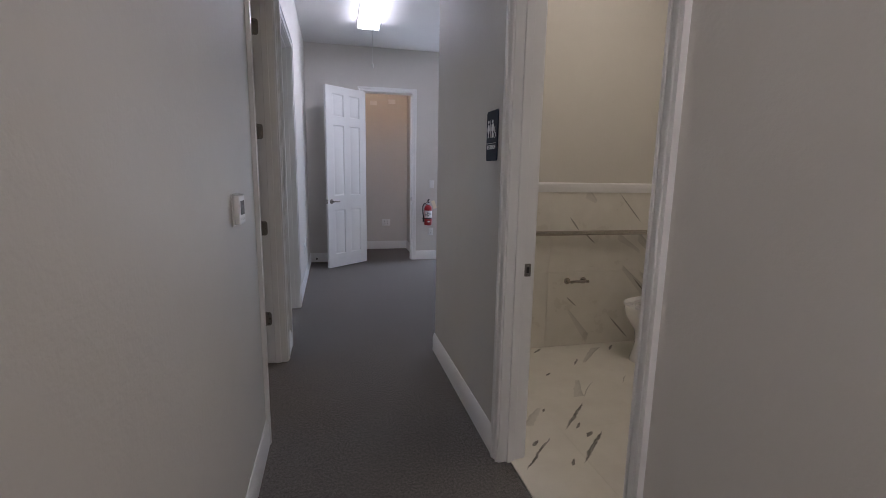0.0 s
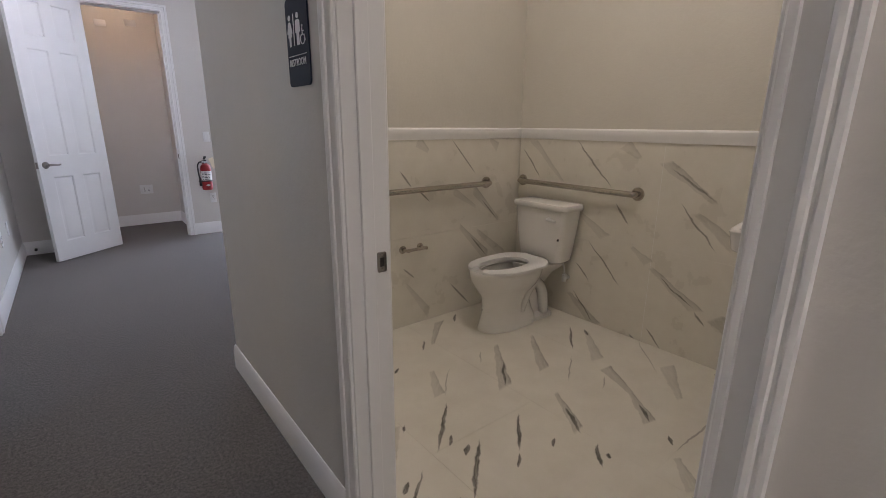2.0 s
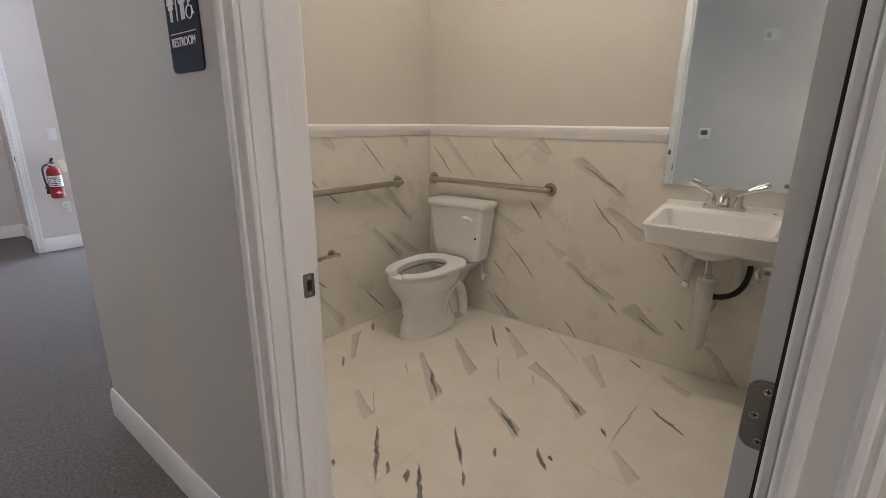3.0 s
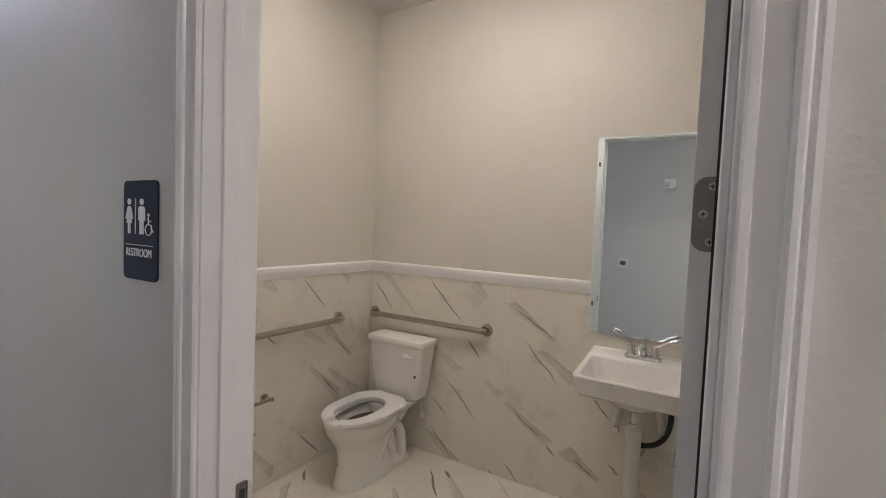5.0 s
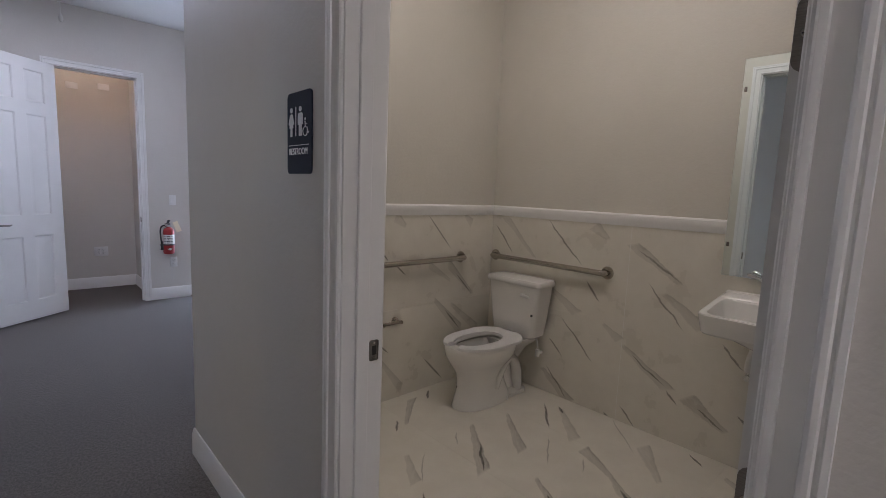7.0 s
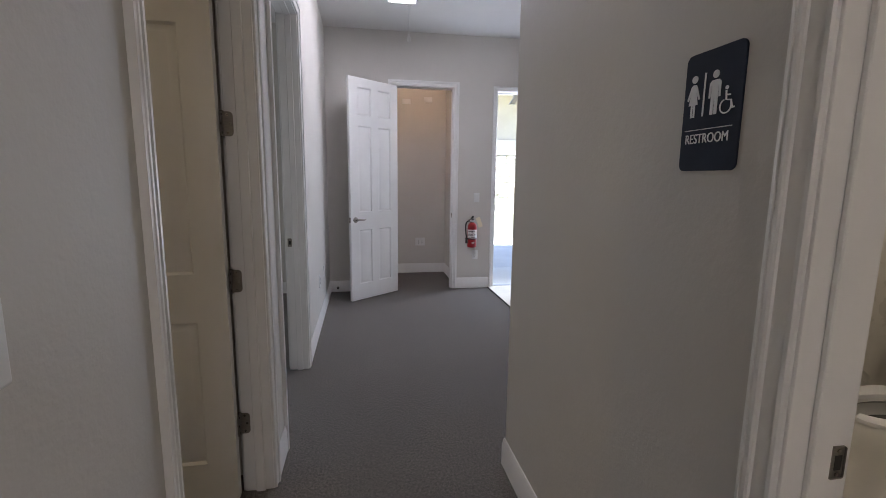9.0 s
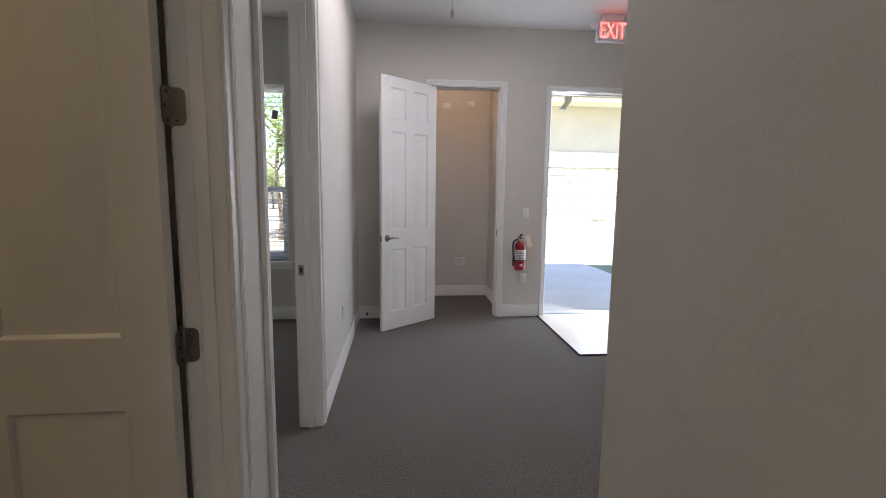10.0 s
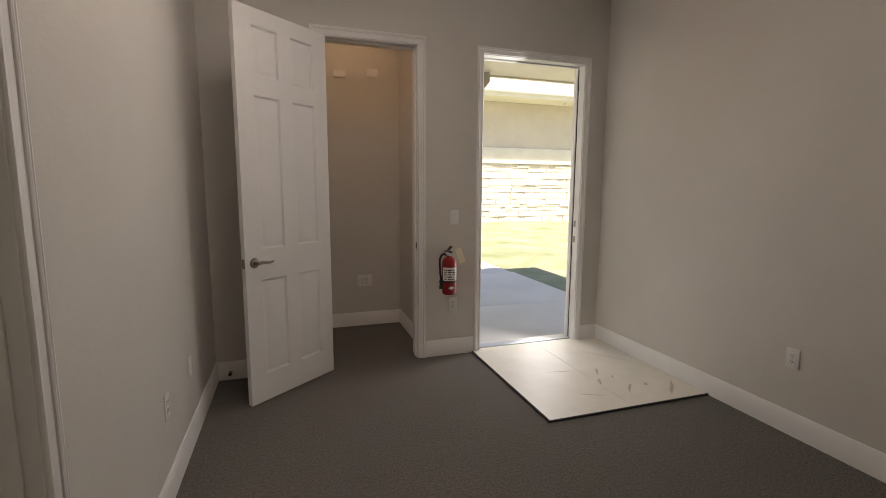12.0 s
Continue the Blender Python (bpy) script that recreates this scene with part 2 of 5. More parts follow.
def marble(name, axes, gloss, kinds, lean=1.0, side=1.0):
    """Pale porcelain with printed grey strokes in the plane of the two axes."""
    m, nt, b = shader(name, gloss)
    geo = nt.nodes.new("ShaderNodeNewGeometry")
    sep = nt.nodes.new("ShaderNodeSeparateXYZ")
    link(nt, geo.outputs["Position"], sep.inputs[0])
    w1 = mth(nt, "SUBTRACT", noise_tex(nt, 9.0, 4.0, 0.65), 0.5)
    w2 = mth(nt, "SUBTRACT", noise_tex(nt, 55.0, 4.0, 0.75), 0.5)
    wob = mth(nt, "ADD", mth(nt, "MULTIPLY", w1, 0.026), mth(nt, "MULTIPLY", w2, 0.009))
    p, q = mth(nt, "ADD", sep.outputs[axes[0]], wob), mth(nt, "SUBTRACT", sep.outputs[axes[1]], wob)

    def madd(x, k, c):
        n = nt.nodes.new("ShaderNodeMath")
        n.operation = "MULTIPLY_ADD"
        link(nt, x, n.inputs[0])
        n.inputs[1].default_value = k
        if isinstance(c, (int, float)):
            n.inputs[2].default_value = c
        else:
            link(nt, c, n.inputs[2])
        return n.outputs[0]

    def across(p0, q0, p1, q1, width):
        """Place along a stroke (-1 to 1 from end to end) and across it (-1 to 1 at its full width)."""
        dp, dq = p1 - p0, q1 - q0
        L = math.hypot(dp, dq) / 2
        ux, uy, cp, cq = dp / (2 * L), dq / (2 * L), (p0 + p1) / 2, (q0 + q1) / 2
        a = madd(p, ux / L, madd(q, uy / L, -(ux * cp + uy * cq) / L))
        t = madd(p, -uy / width, madd(q, ux / width, (uy * cp - ux * cq) / width))
        return a, t

    def line(row, width):
        """Jagged line that thins towards its ends."""
        a, t = across(*row, width)
        ends = mth(nt, "SUBTRACT", 1.0, mth(nt, "POWER", mth(nt, "ABSOLUTE", a), 2.5))
        return mth(nt, "MULTIPLY", mth(nt, "SUBTRACT", ends, mth(nt, "ABSOLUTE", t)), 2.2, True)

    def patch(row, width, flip):
        """Wedge with oblique ends, washed out on one side and inked along the other edge."""
        a, t = across(*row, width)
        a = madd(t, 0.16, a)
        w = madd(a, 0.30 * flip, 0.68)
        body = mth(nt, "MULTIPLY", mth(nt, "SUBTRACT", w, mth(nt, "ABSOLUTE", t)), 7.0, True)
        ends = mth(nt, "MULTIPLY", mth(nt, "SUBTRACT", 1.0, mth(nt, "ABSOLUTE", a)), 9.0, True)
        rim = mth(nt, "POWER", mth(nt, "DIVIDE", madd(t, side, w), mth(nt, "MULTIPLY", w, 2.0), True), 5.0)
        return mth(nt, "MULTIPLY", mth(nt, "MULTIPLY", body, ends), madd(rim, 0.62, 0.38))

    cloud = noise_tex(nt, 5.0, 4.0, 0.6)
    grain = noise_tex(nt, 70.0, 4.0, 0.7)
    comb = nt.nodes.new("ShaderNodeCombineXYZ")
    link(nt, mth(nt, "MULTIPLY", madd(q, lean, p), 9.0), comb.inputs[0])
    link(nt, mth(nt, "MULTIPLY", madd(q, -lean, p), 70.0), comb.inputs[1])
    streak = noise_tex(nt, 1.0, 4.0, 0.65, comb.outputs[0])
    rough = mth(nt, "ADD", mth(nt, "MULTIPLY", streak, 2.6), -0.55, True)
    c = ramp(nt, cloud, [(0.3, (0.69, 0.655, 0.572)), (0.75, (0.765, 0.735, 0.655))])
    for rows, width, wedge, power, ink in kinds:
        acc = None
        for k, r in enumerate(rows):
            wd = width * (0.8 + 0.4 * (k * 0.618 % 1.0))
            sm = patch(r, wd, 1 if k % 3 else -1) if wedge else line(r, wd)
            acc = sm if acc is None else mth(nt, "MAXIMUM", acc, sm)
        c = mixc(nt, mth(nt, "MULTIPLY", mth(nt, "MULTIPLY", acc, power), mth(nt, "ADD", mth(nt, "MULTIPLY", rough, 0.6), 0.4), True), c, ink)
    link(nt, c, b.inputs["Base Color"])
    link(nt, mth(nt, "ADD", mth(nt, "MULTIPLY", cloud, 0.06), gloss - 0.03), b.inputs["Roughness"])
    bump(nt, b, cloud, 0.08, 0.0008)
    return m


INK_D, INK_M, INK_L = (0.085, 0.076, 0.062), (0.17, 0.152, 0.125), (0.26, 0.24, 0.205)
MARBLE_F = marble("marble_floor", (0, 1), 0.30, ((FLOOR_PALE, 0.040, True, 0.8, INK_L), (FLOOR_WIDE, 0.038, True, 1.0, INK_M), (FLOOR_LINE, 0.005, False, 0.6, INK_M), (FLOOR_THIN + FLOOR_NEAR, 0.0105, False, 1.0, INK_D)), 1.0, 1.0)
MARBLE_E = marble("marble_wall_east", (1, 2), 0.28, ((EAST_PALE, 0.036, True, 0.62, INK_L), (EAST_WIDE, 0.042, True, 0.70, INK_M), (EAST_THIN, 0.0075, False, 0.75, INK_D)), 1.0, -1.0)
MARBLE_N = marble("marble_wall_north", (0, 2), 0.28, ((NORTH_PALE, 0.036, True, 0.62, INK_L), (NORTH_WIDE, 0.042, True, 0.70, INK_M), (NORTH_THIN, 0.0075, False, 0.75, INK_D)), -1.0, 1.0)
MARBLE_V = marble("marble_entry", (0, 1), 0.46, ((ENTRY_LINE, 0.008, False, 0.5, INK_M), (ENTRY_MARK, 0.013, False, 0.6, INK_M)))
GROUT_W = mottled("pale_grout", (0.80, 0.79, 0.76), (0.85, 0.84, 0.81), 30.0, 0.5)
GROUT = mottled("grout", (0.62, 0.605, 0.57), (0.68, 0.665, 0.63), 30.0, 0.8)


def glow(name, color, strength):
    m, nt, b = shader(name, 0.5)
    b.inputs["Base Color"].default_value = (0.8, 0.8, 0.8, 1)
    b.inputs["Emission Color"].default_value = (*color, 1)
    b.inputs["Emission Strength"].default_value = strength
    return m


HALL_GLOW = glow("hall_diffuser", (0.91, 0.93, 1.05), HALL_STRENGTH)
REST_GLOW = glow("restroom_diffuser", (1.0, 0.90, 0.77), REST_STRENGTH)
# glow of the unseen light added at the corridor's south end
SOUTH_GLOW = glow("added_corridor_diffuser", (1.0, 0.955, 0.92), SOUTH_STRENGTH)
# glow of the unseen warm light added in the side room
SIDE_GLOW = glow("added_side_room_diffuser", (1.0, 0.78, 0.44), SIDE_STRENGTH)
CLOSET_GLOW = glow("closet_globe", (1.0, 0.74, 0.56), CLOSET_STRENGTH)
EXIT_GLOW = glow("exit_letters", (1.0, 0.05, 0.04), 1.6)


def glass_mat():
    """Thin clear pane: light passes straight through, with a faint reflection."""
    m, nt, b = shader("window_glass", 0.0)
    clear, gloss, mix = nt.nodes.new("ShaderNodeBsdfTransparent"), nt.nodes.new("ShaderNodeBsdfGlossy"), nt.nodes.new("ShaderNodeMixShader")
    link(nt, ramp(nt, noise_tex(nt, 2.0, 2.0), [(0.3, (0.93, 0.96, 0.96)), (0.7, (0.96, 0.98, 0.98))]), clear.inputs["Color"])
    gloss.inputs["Roughness"].default_value, mix.inputs[0].default_value = 0.01, 0.06
    link(nt, clear.outputs[0], mix.inputs[1])
    link(nt, gloss.outputs[0], mix.inputs[2])
    link(nt, mix.outputs[0], nt.nodes["Material Output"].inputs[0])
    nt.nodes.remove(b)
    return m


GLASS = glass_mat()


# ---- mesh helpers ----
def box(bm, x0, y0, z0, x1, y1, z1, bevel=0.0, seg=2):
    vs = [bm.verts.new((x, y, z)) for x in (x0, x1) for y in (y0, y1) for z in (z0, z1)]
    fs = [bm.faces.new([vs[i] for i in q]) for q in ((0, 1, 3, 2), (4, 6, 7, 5), (0, 4, 5, 1), (2, 3, 7, 6), (0, 2, 6, 4), (1, 5, 7, 3))]
    if bevel:
        es = list({e for f in fs for e in f.edges})
        bmesh.ops.bevel(bm, geom=es, offset=bevel, segments=seg, profile=0.5, affect="EDGES")


def loft(bm, rings, close=True, cap=True):
    rs = [[bm.verts.new(p) for p in r] for r in rings]
    n = len(rs[0])
    for a, b in zip(rs, rs[1:]):
        for i in range(n if close else n - 1):
            j = (i + 1) % n
            bm.faces.new((a[i], a[j], b[j], b[i]))
    if cap and close:
        bm.faces.new(rs[0][::-1])
        bm.faces.new(rs[-1])
    return rs


def tube(bm, pts, r, seg=12, cap=True):
    """Round bar swept along points."""
    pts = [Vector(p) for p in pts]
    rings = []
    n = None
    for i, p in enumerate(pts):
        d = (pts[min(i + 1, len(pts) - 1)] - pts[max(i - 1, 0)]).normalized()
        if n is None:
            n = d.orthogonal().normalized()
        n = (n - d * n.dot(d)).normalized()
        b = d.cross(n)
        rr = r[i] if isinstance(r, (list, tuple)) else r
        rings.append([p + n * (rr * math.cos(2 * math.pi * k / seg)) + b * (rr * math.sin(2 * math.pi * k / seg)) for k in range(seg)])
    loft(bm, rings, True, cap)


def arc(p0, p1, p2, n=6):
    """A quadratic bend from p0 to p2 about the corner p1."""
    p0, p1, p2 = Vector(p0), Vector(p1), Vector(p2)
    return [p0 * (1 - t) ** 2 + p1 * 2 * t * (1 - t) + p2 * t * t for t in (k / n for k in range(n + 1))]


def lathe(bm, prof, seg=24, at=(0, 0, 0)):
    at = Vector(at)
    loft(bm, [[at + Vector((r * math.cos(2 * math.pi * k / seg), r * math.sin(2 * math.pi * k / seg), z)) for k in range(seg)] for r, z in prof])


def finish(bm, smooth=35.0):
    bmesh.ops.recalc_face_normals(bm, faces=bm.faces)
    for f in bm.faces:
        f.smooth = True
    for e in bm.edges:
        if len(e.link_faces) == 2 and e.calc_face_angle(0) > radians(smooth):
            e.smooth = False


def mesh_of(name, bm, material, smooth=35.0):
    finish(bm, smooth)
    me = bpy.data.meshes.new(name)
    bm.to_mesh(me)
    bm.free()
    me.materials.append(material)
    return me


def sub(a, b):
    return tuple(q - r for q, r in zip(a, b))


def part(name, bm, material, parent, label=""):
    ob = new(name, mesh_of(name, bm, material))
    ob.parent = parent
    return tagged(ob, label)


def solid(name, bm, material, label="", category="", kind="", group=""):
    return tagged(new(name, mesh_of(name, bm, material)), label, category, group, kind)


def thing(name, m, label, category, group="", kind=""):
    ob = new(name)
    ob.empty_display_size = 0.1
    ob.matrix_world = m
    return tagged(ob, label, category, group, kind)


def fresh():
    return bmesh.new()


def boxed(*args, bevel=0.0, seg=2):
    bm = bmesh.new()
    box(bm, *args, bevel=bevel, seg=seg)
    return bm


# ---- plan ----
CEILING_Z = 3.05
LX, LT = -0.325, 0.12            # corridor's west wall face and thickness
RX = 0.75                        # corridor's east wall face
NY = 3.335                       # where the east wall ends and the lobby opens
EY = 6.955                       # lobby's north wall face
VX = 2.885                       # lobby's east wall face
BX, BY = 2.82, 3.235             # restroom's east and north wall faces
DOOR_H = 2.44
D1 = (2.355, 3.347)                # openings along y in the west wall
D2 = (3.668, 4.668)
DR = (1.011, 1.953)              # restroom opening in the east wall
DC = (0.441, 1.186)              # closet opening along x in the north wall
DE = (1.701, 2.668)               # exit opening
SOUTH = -2.2


def wall_run(name, axis, face, thick, a, b, holes, material, label, z1=CEILING_Z + 0.02):
    """A wall between a and b along axis, from face to face + thick, with holes (from, to, bottom, top)."""
    bm = bmesh.new()

    def put(u0, u1, z0, zz):
        if u1 - u0 < 1e-4 or zz - z0 < 1e-4:
            return
        t0, t1 = min(face, face + thick), max(face, face + thick)
        if axis == "y":
            box(bm, t0, u0, z0, t1, u1, zz)
        else:
            box(bm, u0, t0, z0, u1, t1, zz)
    u = a
    for h0, h1, zb, zt in sorted(holes):
        put(u, h0, 0, z1)
        put(h0, h1, 0, zb)
        put(h0, h1, zt, z1)
        u = h1
    put(u, b, 0, z1)
    return solid(name, bm, material, label, "wall", "structure")


W2 = (-1.955, -1.035, 0.63, 2.42)      # windows of the west room: x0, x1, sill, head
W1 = (-3.12, -2.20, 0.63, 2.42)
wall_run("wall_west", "y", LX, -LT, SOUTH, EY, [(*D1, 0, DOOR_H), (*D2, 0, DOOR_H)], WALL, "smooth greige painted corridor wall with two doorways")
wall_run("wall_east", "y", RX, 0.118, SOUTH, NY, [(*DR, 0, DOOR_H)], WALL, "greige painted corridor wall beside the restroom doorway")
wall_run("wall_lobby_south", "x", BY, 0.10, RX + 0.118, VX + 0.115, [], WALL, "greige painted wall between restroom and lobby")
wall_run("wall_lobby_east", "y", VX, 0.115, NY, EY, [], WALL, "greige painted lobby wall with an outlet")
wall_run("wall_north", "x", EY, 0.15, -4.6, VX + 0.115, [(*W1,), (*W2,), (*DC, 0, DOOR_H + 0.022), (*DE, 0, DOOR_H + 0.008)], WALL, "greige painted outer wall with closet, exit doorway and windows")
wall_run("wall_restroom_east", "y", BX, 0.18, -0.1, BY, [], RWALL, "warm beige painted restroom wall above marble tile")
wall_run("wall_restroom_south", "x", -0.1, -0.1, RX + 0.118, BX + 0.18, [], RWALL, "plain beige restroom wall")
wall_run("wall_restroom_lining_north", "x", BY, -0.008, RX + 0.118, BX, [], RWALL, "warm beige painted restroom wall above marble tile")
wall_run("wall_restroom_lining_west", "y", RX + 0.118, 0.008, -0.1, BY - 0.008, [(*DR, 0, DOOR_H)], RWALL, "warm beige painted restroom wall beside the door")
wall_run("wall_corridor_south", "x", SOUTH, -0.1, LX - LT, RX + 0.118, [], WALL, "plain greige wall closing the corridor")
wall_run("wall_office_west", "y", -4.6, -0.1, 1.2, EY, [], WALL, "plain greige office wall")
wall_run("wall_office_divider", "x", 3.45, 0.1, -4.6, LX - LT, [], WALL, "plain greige wall between two offices")
wall_run("wall_side_room_south", "x", 1.2, -0.1, -4.7, LX - LT, [], WALL, "plain greige side room wall")
CB = 8.0
wall_run("wall_closet_back", "x", CB, 0.12, 0.13, 1.385, [], WALL, "beige painted closet back wall")
wall_run("wall_closet_east", "y", 1.265, 0.12, EY + 0.15, CB, [], WALL, "beige painted closet side wall")
wall_run("wall_closet_west", "y", 0.25, -0.12, EY + 0.15, CB, [], WALL, "beige painted closet side wall")

solid("ceiling", boxed(-4.7, SOUTH - 0.1, CEILING_Z, VX + 0.3, CB + 0.2, CEILING_Z + 0.12), CEIL, "white textured plasterboard ceiling", "ceiling", "structure")
solid("floor", boxed(-4.7, SOUTH - 0.1, -0.15, VX + 0.12, EY + 0.0, 0.0), CARPET, "dark grey-brown loop pile carpet floor", "floor", "structure")
solid("floor_closet", boxed(0.13, EY, -0.15, 1.385, CB + 0.1, 0.0), CARPET, "dark grey-brown closet carpet", "floor", "structure")

# baseboards
BASE_PROFILE = ((0.0, 0.0), (0.014, 0.0), (0.014, 0.105), (0.011, 0.112), (0.0095, 0.122), (0.006, 0.131), (0.004, 0.135), (0.0, 0.135))


def baseboard(p0, p1, side):
    """From p0 to p1 on the floor; side is the direction into the room."""
    p0, p1, s = Vector((*p0, 0)), Vector((*p1, 0)), Vector((*side, 0))
    bm = bmesh.new()
    loft(bm, [[p + s * d + Vector((0, 0, z + 0.001)) for d, z in BASE_PROFILE] for p in (p0, p1)])
    return solid("baseboard", bm, TRIM, "white painted baseboard with a moulded top edge", "baseboard", "structure")


CW = 0.050   # casing's reach beyond an opening
for p0, p1, s in (
    ((LX, SOUTH), (LX, D1[0] - CW), (1, 0)), ((LX, D1[1] + CW), (LX, D2[0] - CW), (1, 0)), ((LX, D2[1] + CW), (LX, EY), (1, 0)),
    ((RX, SOUTH), (RX, DR[0] - CW), (-1, 0)), ((RX, DR[1] + CW), (RX, NY + 0.014), (-1, 0)),
    ((RX, NY), (VX, NY), (0, 1)), ((VX, NY), (VX, EY), (-1, 0)),
    ((LX, EY), (DC[0] - CW, EY), (0, -1)), ((DC[1] + CW, EY), (DE[0] - 0.045, EY), (0, -1)), ((DE[1] + 0.045, EY), (VX, EY), (0, -1)),
    ((0.25, CB), (1.265, CB), (0, -1)), ((1.265, EY + 0.15), (1.265, CB), (-1, 0)), ((0.25, EY + 0.15), (0.25, CB), (1, 0)),
    ((-4.6, EY), (LX - LT, EY), (0, -1)), ((LX - LT, D2[1] + CW), (LX - LT, EY), (-1, 0)), ((-4.6, 3.55), (-4.6, EY), (1, 0)),
):
    baseboard(p0, p1, s)

# door frames
CASE_PROFILE = ((0.0, 0.0), (0.0, 0.0075), (0.004, 0.0115), (0.010, 0.012), (0.014, 0.0115), (0.016, 0.0075), (0.022, 0.008), (0.042, 0.0125), (0.046, 0.0125), (0.048, 0.017), (0.053, 0.0195), (0.060, 0.019), (0.063, 0.0165), (0.067, 0.0165), (0.070, 0.0185), (0.078, 0.0175), (0.078, 0.0))


def casing(parent, axis, face, out, a, b, h, reveal=-0.012, w=0.8):
    """Moulding round an opening a..b on a wall face; out is +1 or -1 along the wall's normal."""
    bm = bmesh.new()
    rings = []
    for k in range(4):
        ring = []
        for pw, d in CASE_PROFILE:
            o = reveal + pw * w
            u = a - o if k < 2 else b + o
            z = 0.0 if k in (0, 3) else h + o
            ring.append(Vector((face + out * d, u, z)) if axis == "y" else Vector((u, face + out * d, z)))
        rings.append(ring)
    loft(bm, rings)
    return part("casing", bm, TRIM, parent, "white moulded door casing")


def jambs(parent, axis, f0, f1, a, b, h, stop0, stop1, t=0.018):
    """Lining of an opening, between wall faces f0 < f1, with a stop from stop0 to stop1 across the wall."""
    for nm, u0, u1, z0, z1 in (("jamb", a, a + t, 0, h), ("jamb", b - t, b, 0, h), ("head_jamb", a + t, b - t, h - t, h)):
        q = (f0 - 0.001, u0, z0, f1 + 0.001, u1, z1) if axis == "y" else (u0, f0 - 0.001, z0, u1, f1 + 0.001, z1)
        part(nm, boxed(*q, bevel=0.0015, seg=1), TRIM, parent)
    for u0, u1, z0, z1 in ((a + t, a + t + 0.011, 0, h - t), (b - t - 0.011, b - t, 0, h - t), (a + t + 0.011, b - t - 0.011, h - t - 0.011, h - t)):
        q = (stop0, u0, z0, stop1, u1, z1) if axis == "y" else (u0, stop0, z0, u1, stop1, z1)
        part("door_stop", boxed(*q, bevel=0.002, seg=1), TRIM, parent)


def strike(parent, m):
    """Strike plate lying in local xz, facing -y, with its latch hole."""
    bm = bmesh.new()
    box(bm, -0.014, -0.0022, -0.029, 0.014, 0, 0.029, bevel=0.004, seg=2)
    ob = part("strike_plate", bm, NICKEL, parent, "satin nickel strike plate")
    ob.matrix_basis = m
    h = part("latch_hole", boxed(-0.006, -0.0032, -0.013, 0.007, -0.0022, 0.013), DARKGAP, ob)
    for z in (-0.021, 0.021):
        bm = bmesh.new()
        tube(bm, [(0, -0.0038, z), (0, -0.002, z)], 0.0035, 8)
        part("screw", bm, STEEL, ob)
    return ob


def hinge(parent, z, pin, d_leaf, d_jamb):
    """Two leaves and a knuckle at the pin; d_* are horizontal unit directions in which the leaves run, with face normals."""
    ob = new("hinge")
    ob.parent = parent
    ob.location = (pin[0], pin[1], z)
    for (dx, dy), (nx, ny), nm in (d_leaf, d_jamb):
        bm = bmesh.new()
        L, T, H, R = 0.041, 0.0025, 0.095, 0.016
        prof = [(0.004, -H / 2)] + [(L - R + R * math.sin(a), -H / 2 + R - R * math.cos(a)) for a in (0, 0.4, 0.8, 1.2, 1.57)] + [(L - R + R * math.cos(a), H / 2 - R + R * math.sin(a)) for a in (0, 0.4, 0.8, 1.2, 1.57)] + [(0.004, H / 2)]
        loft(bm, [[(dx * u + nx * k, dy * u + ny * k, w) for u, w in prof] for k in (0.0, T)])
        lf = part("leaf", bm, NICKEL, ob, "satin nickel hinge leaf")
        for u, w in ((0.020, -0.035), (0.029, 0.0), (0.020, 0.035)):
            bm = bmesh.new()
            tube(bm, [(dx * u + nx * (T - 0.0005), dy * u + ny * (T - 0.0005), w), (dx * u + nx * (T + 0.0015), dy * u + ny * (T + 0.0015), w)], 0.0052, 12)
            part("screw", bm, STEEL, ob)
            bm = bmesh.new()
            for su, sw in ((0.0034, 0.0007), (0.0007, 0.0034)):
                loft(bm, [[(dx * (u + a * su) + nx * k, dy * (u + a * su) + ny * k, w + c * sw) for a, c in ((-1, -1), (1, -1), (1, 1), (-1, 1))] for k in (T + 0.0012, T + 0.0019)])
            part("screw_slot", bm, DARKGAP, ob)
    bm = bmesh.new()
    for k in range(5):
        tube(bm, [(0, 0, -0.051 + k * 0.0206), (0, 0, -0.051 + k * 0.0206 + 0.0196)], 0.0062, 10)
    part("knuckle", bm, NICKEL, ob)
    return ob


PANEL_ROWS = ((0.192, 0.805), (1.0, 1.93), (2.042, 2.33))


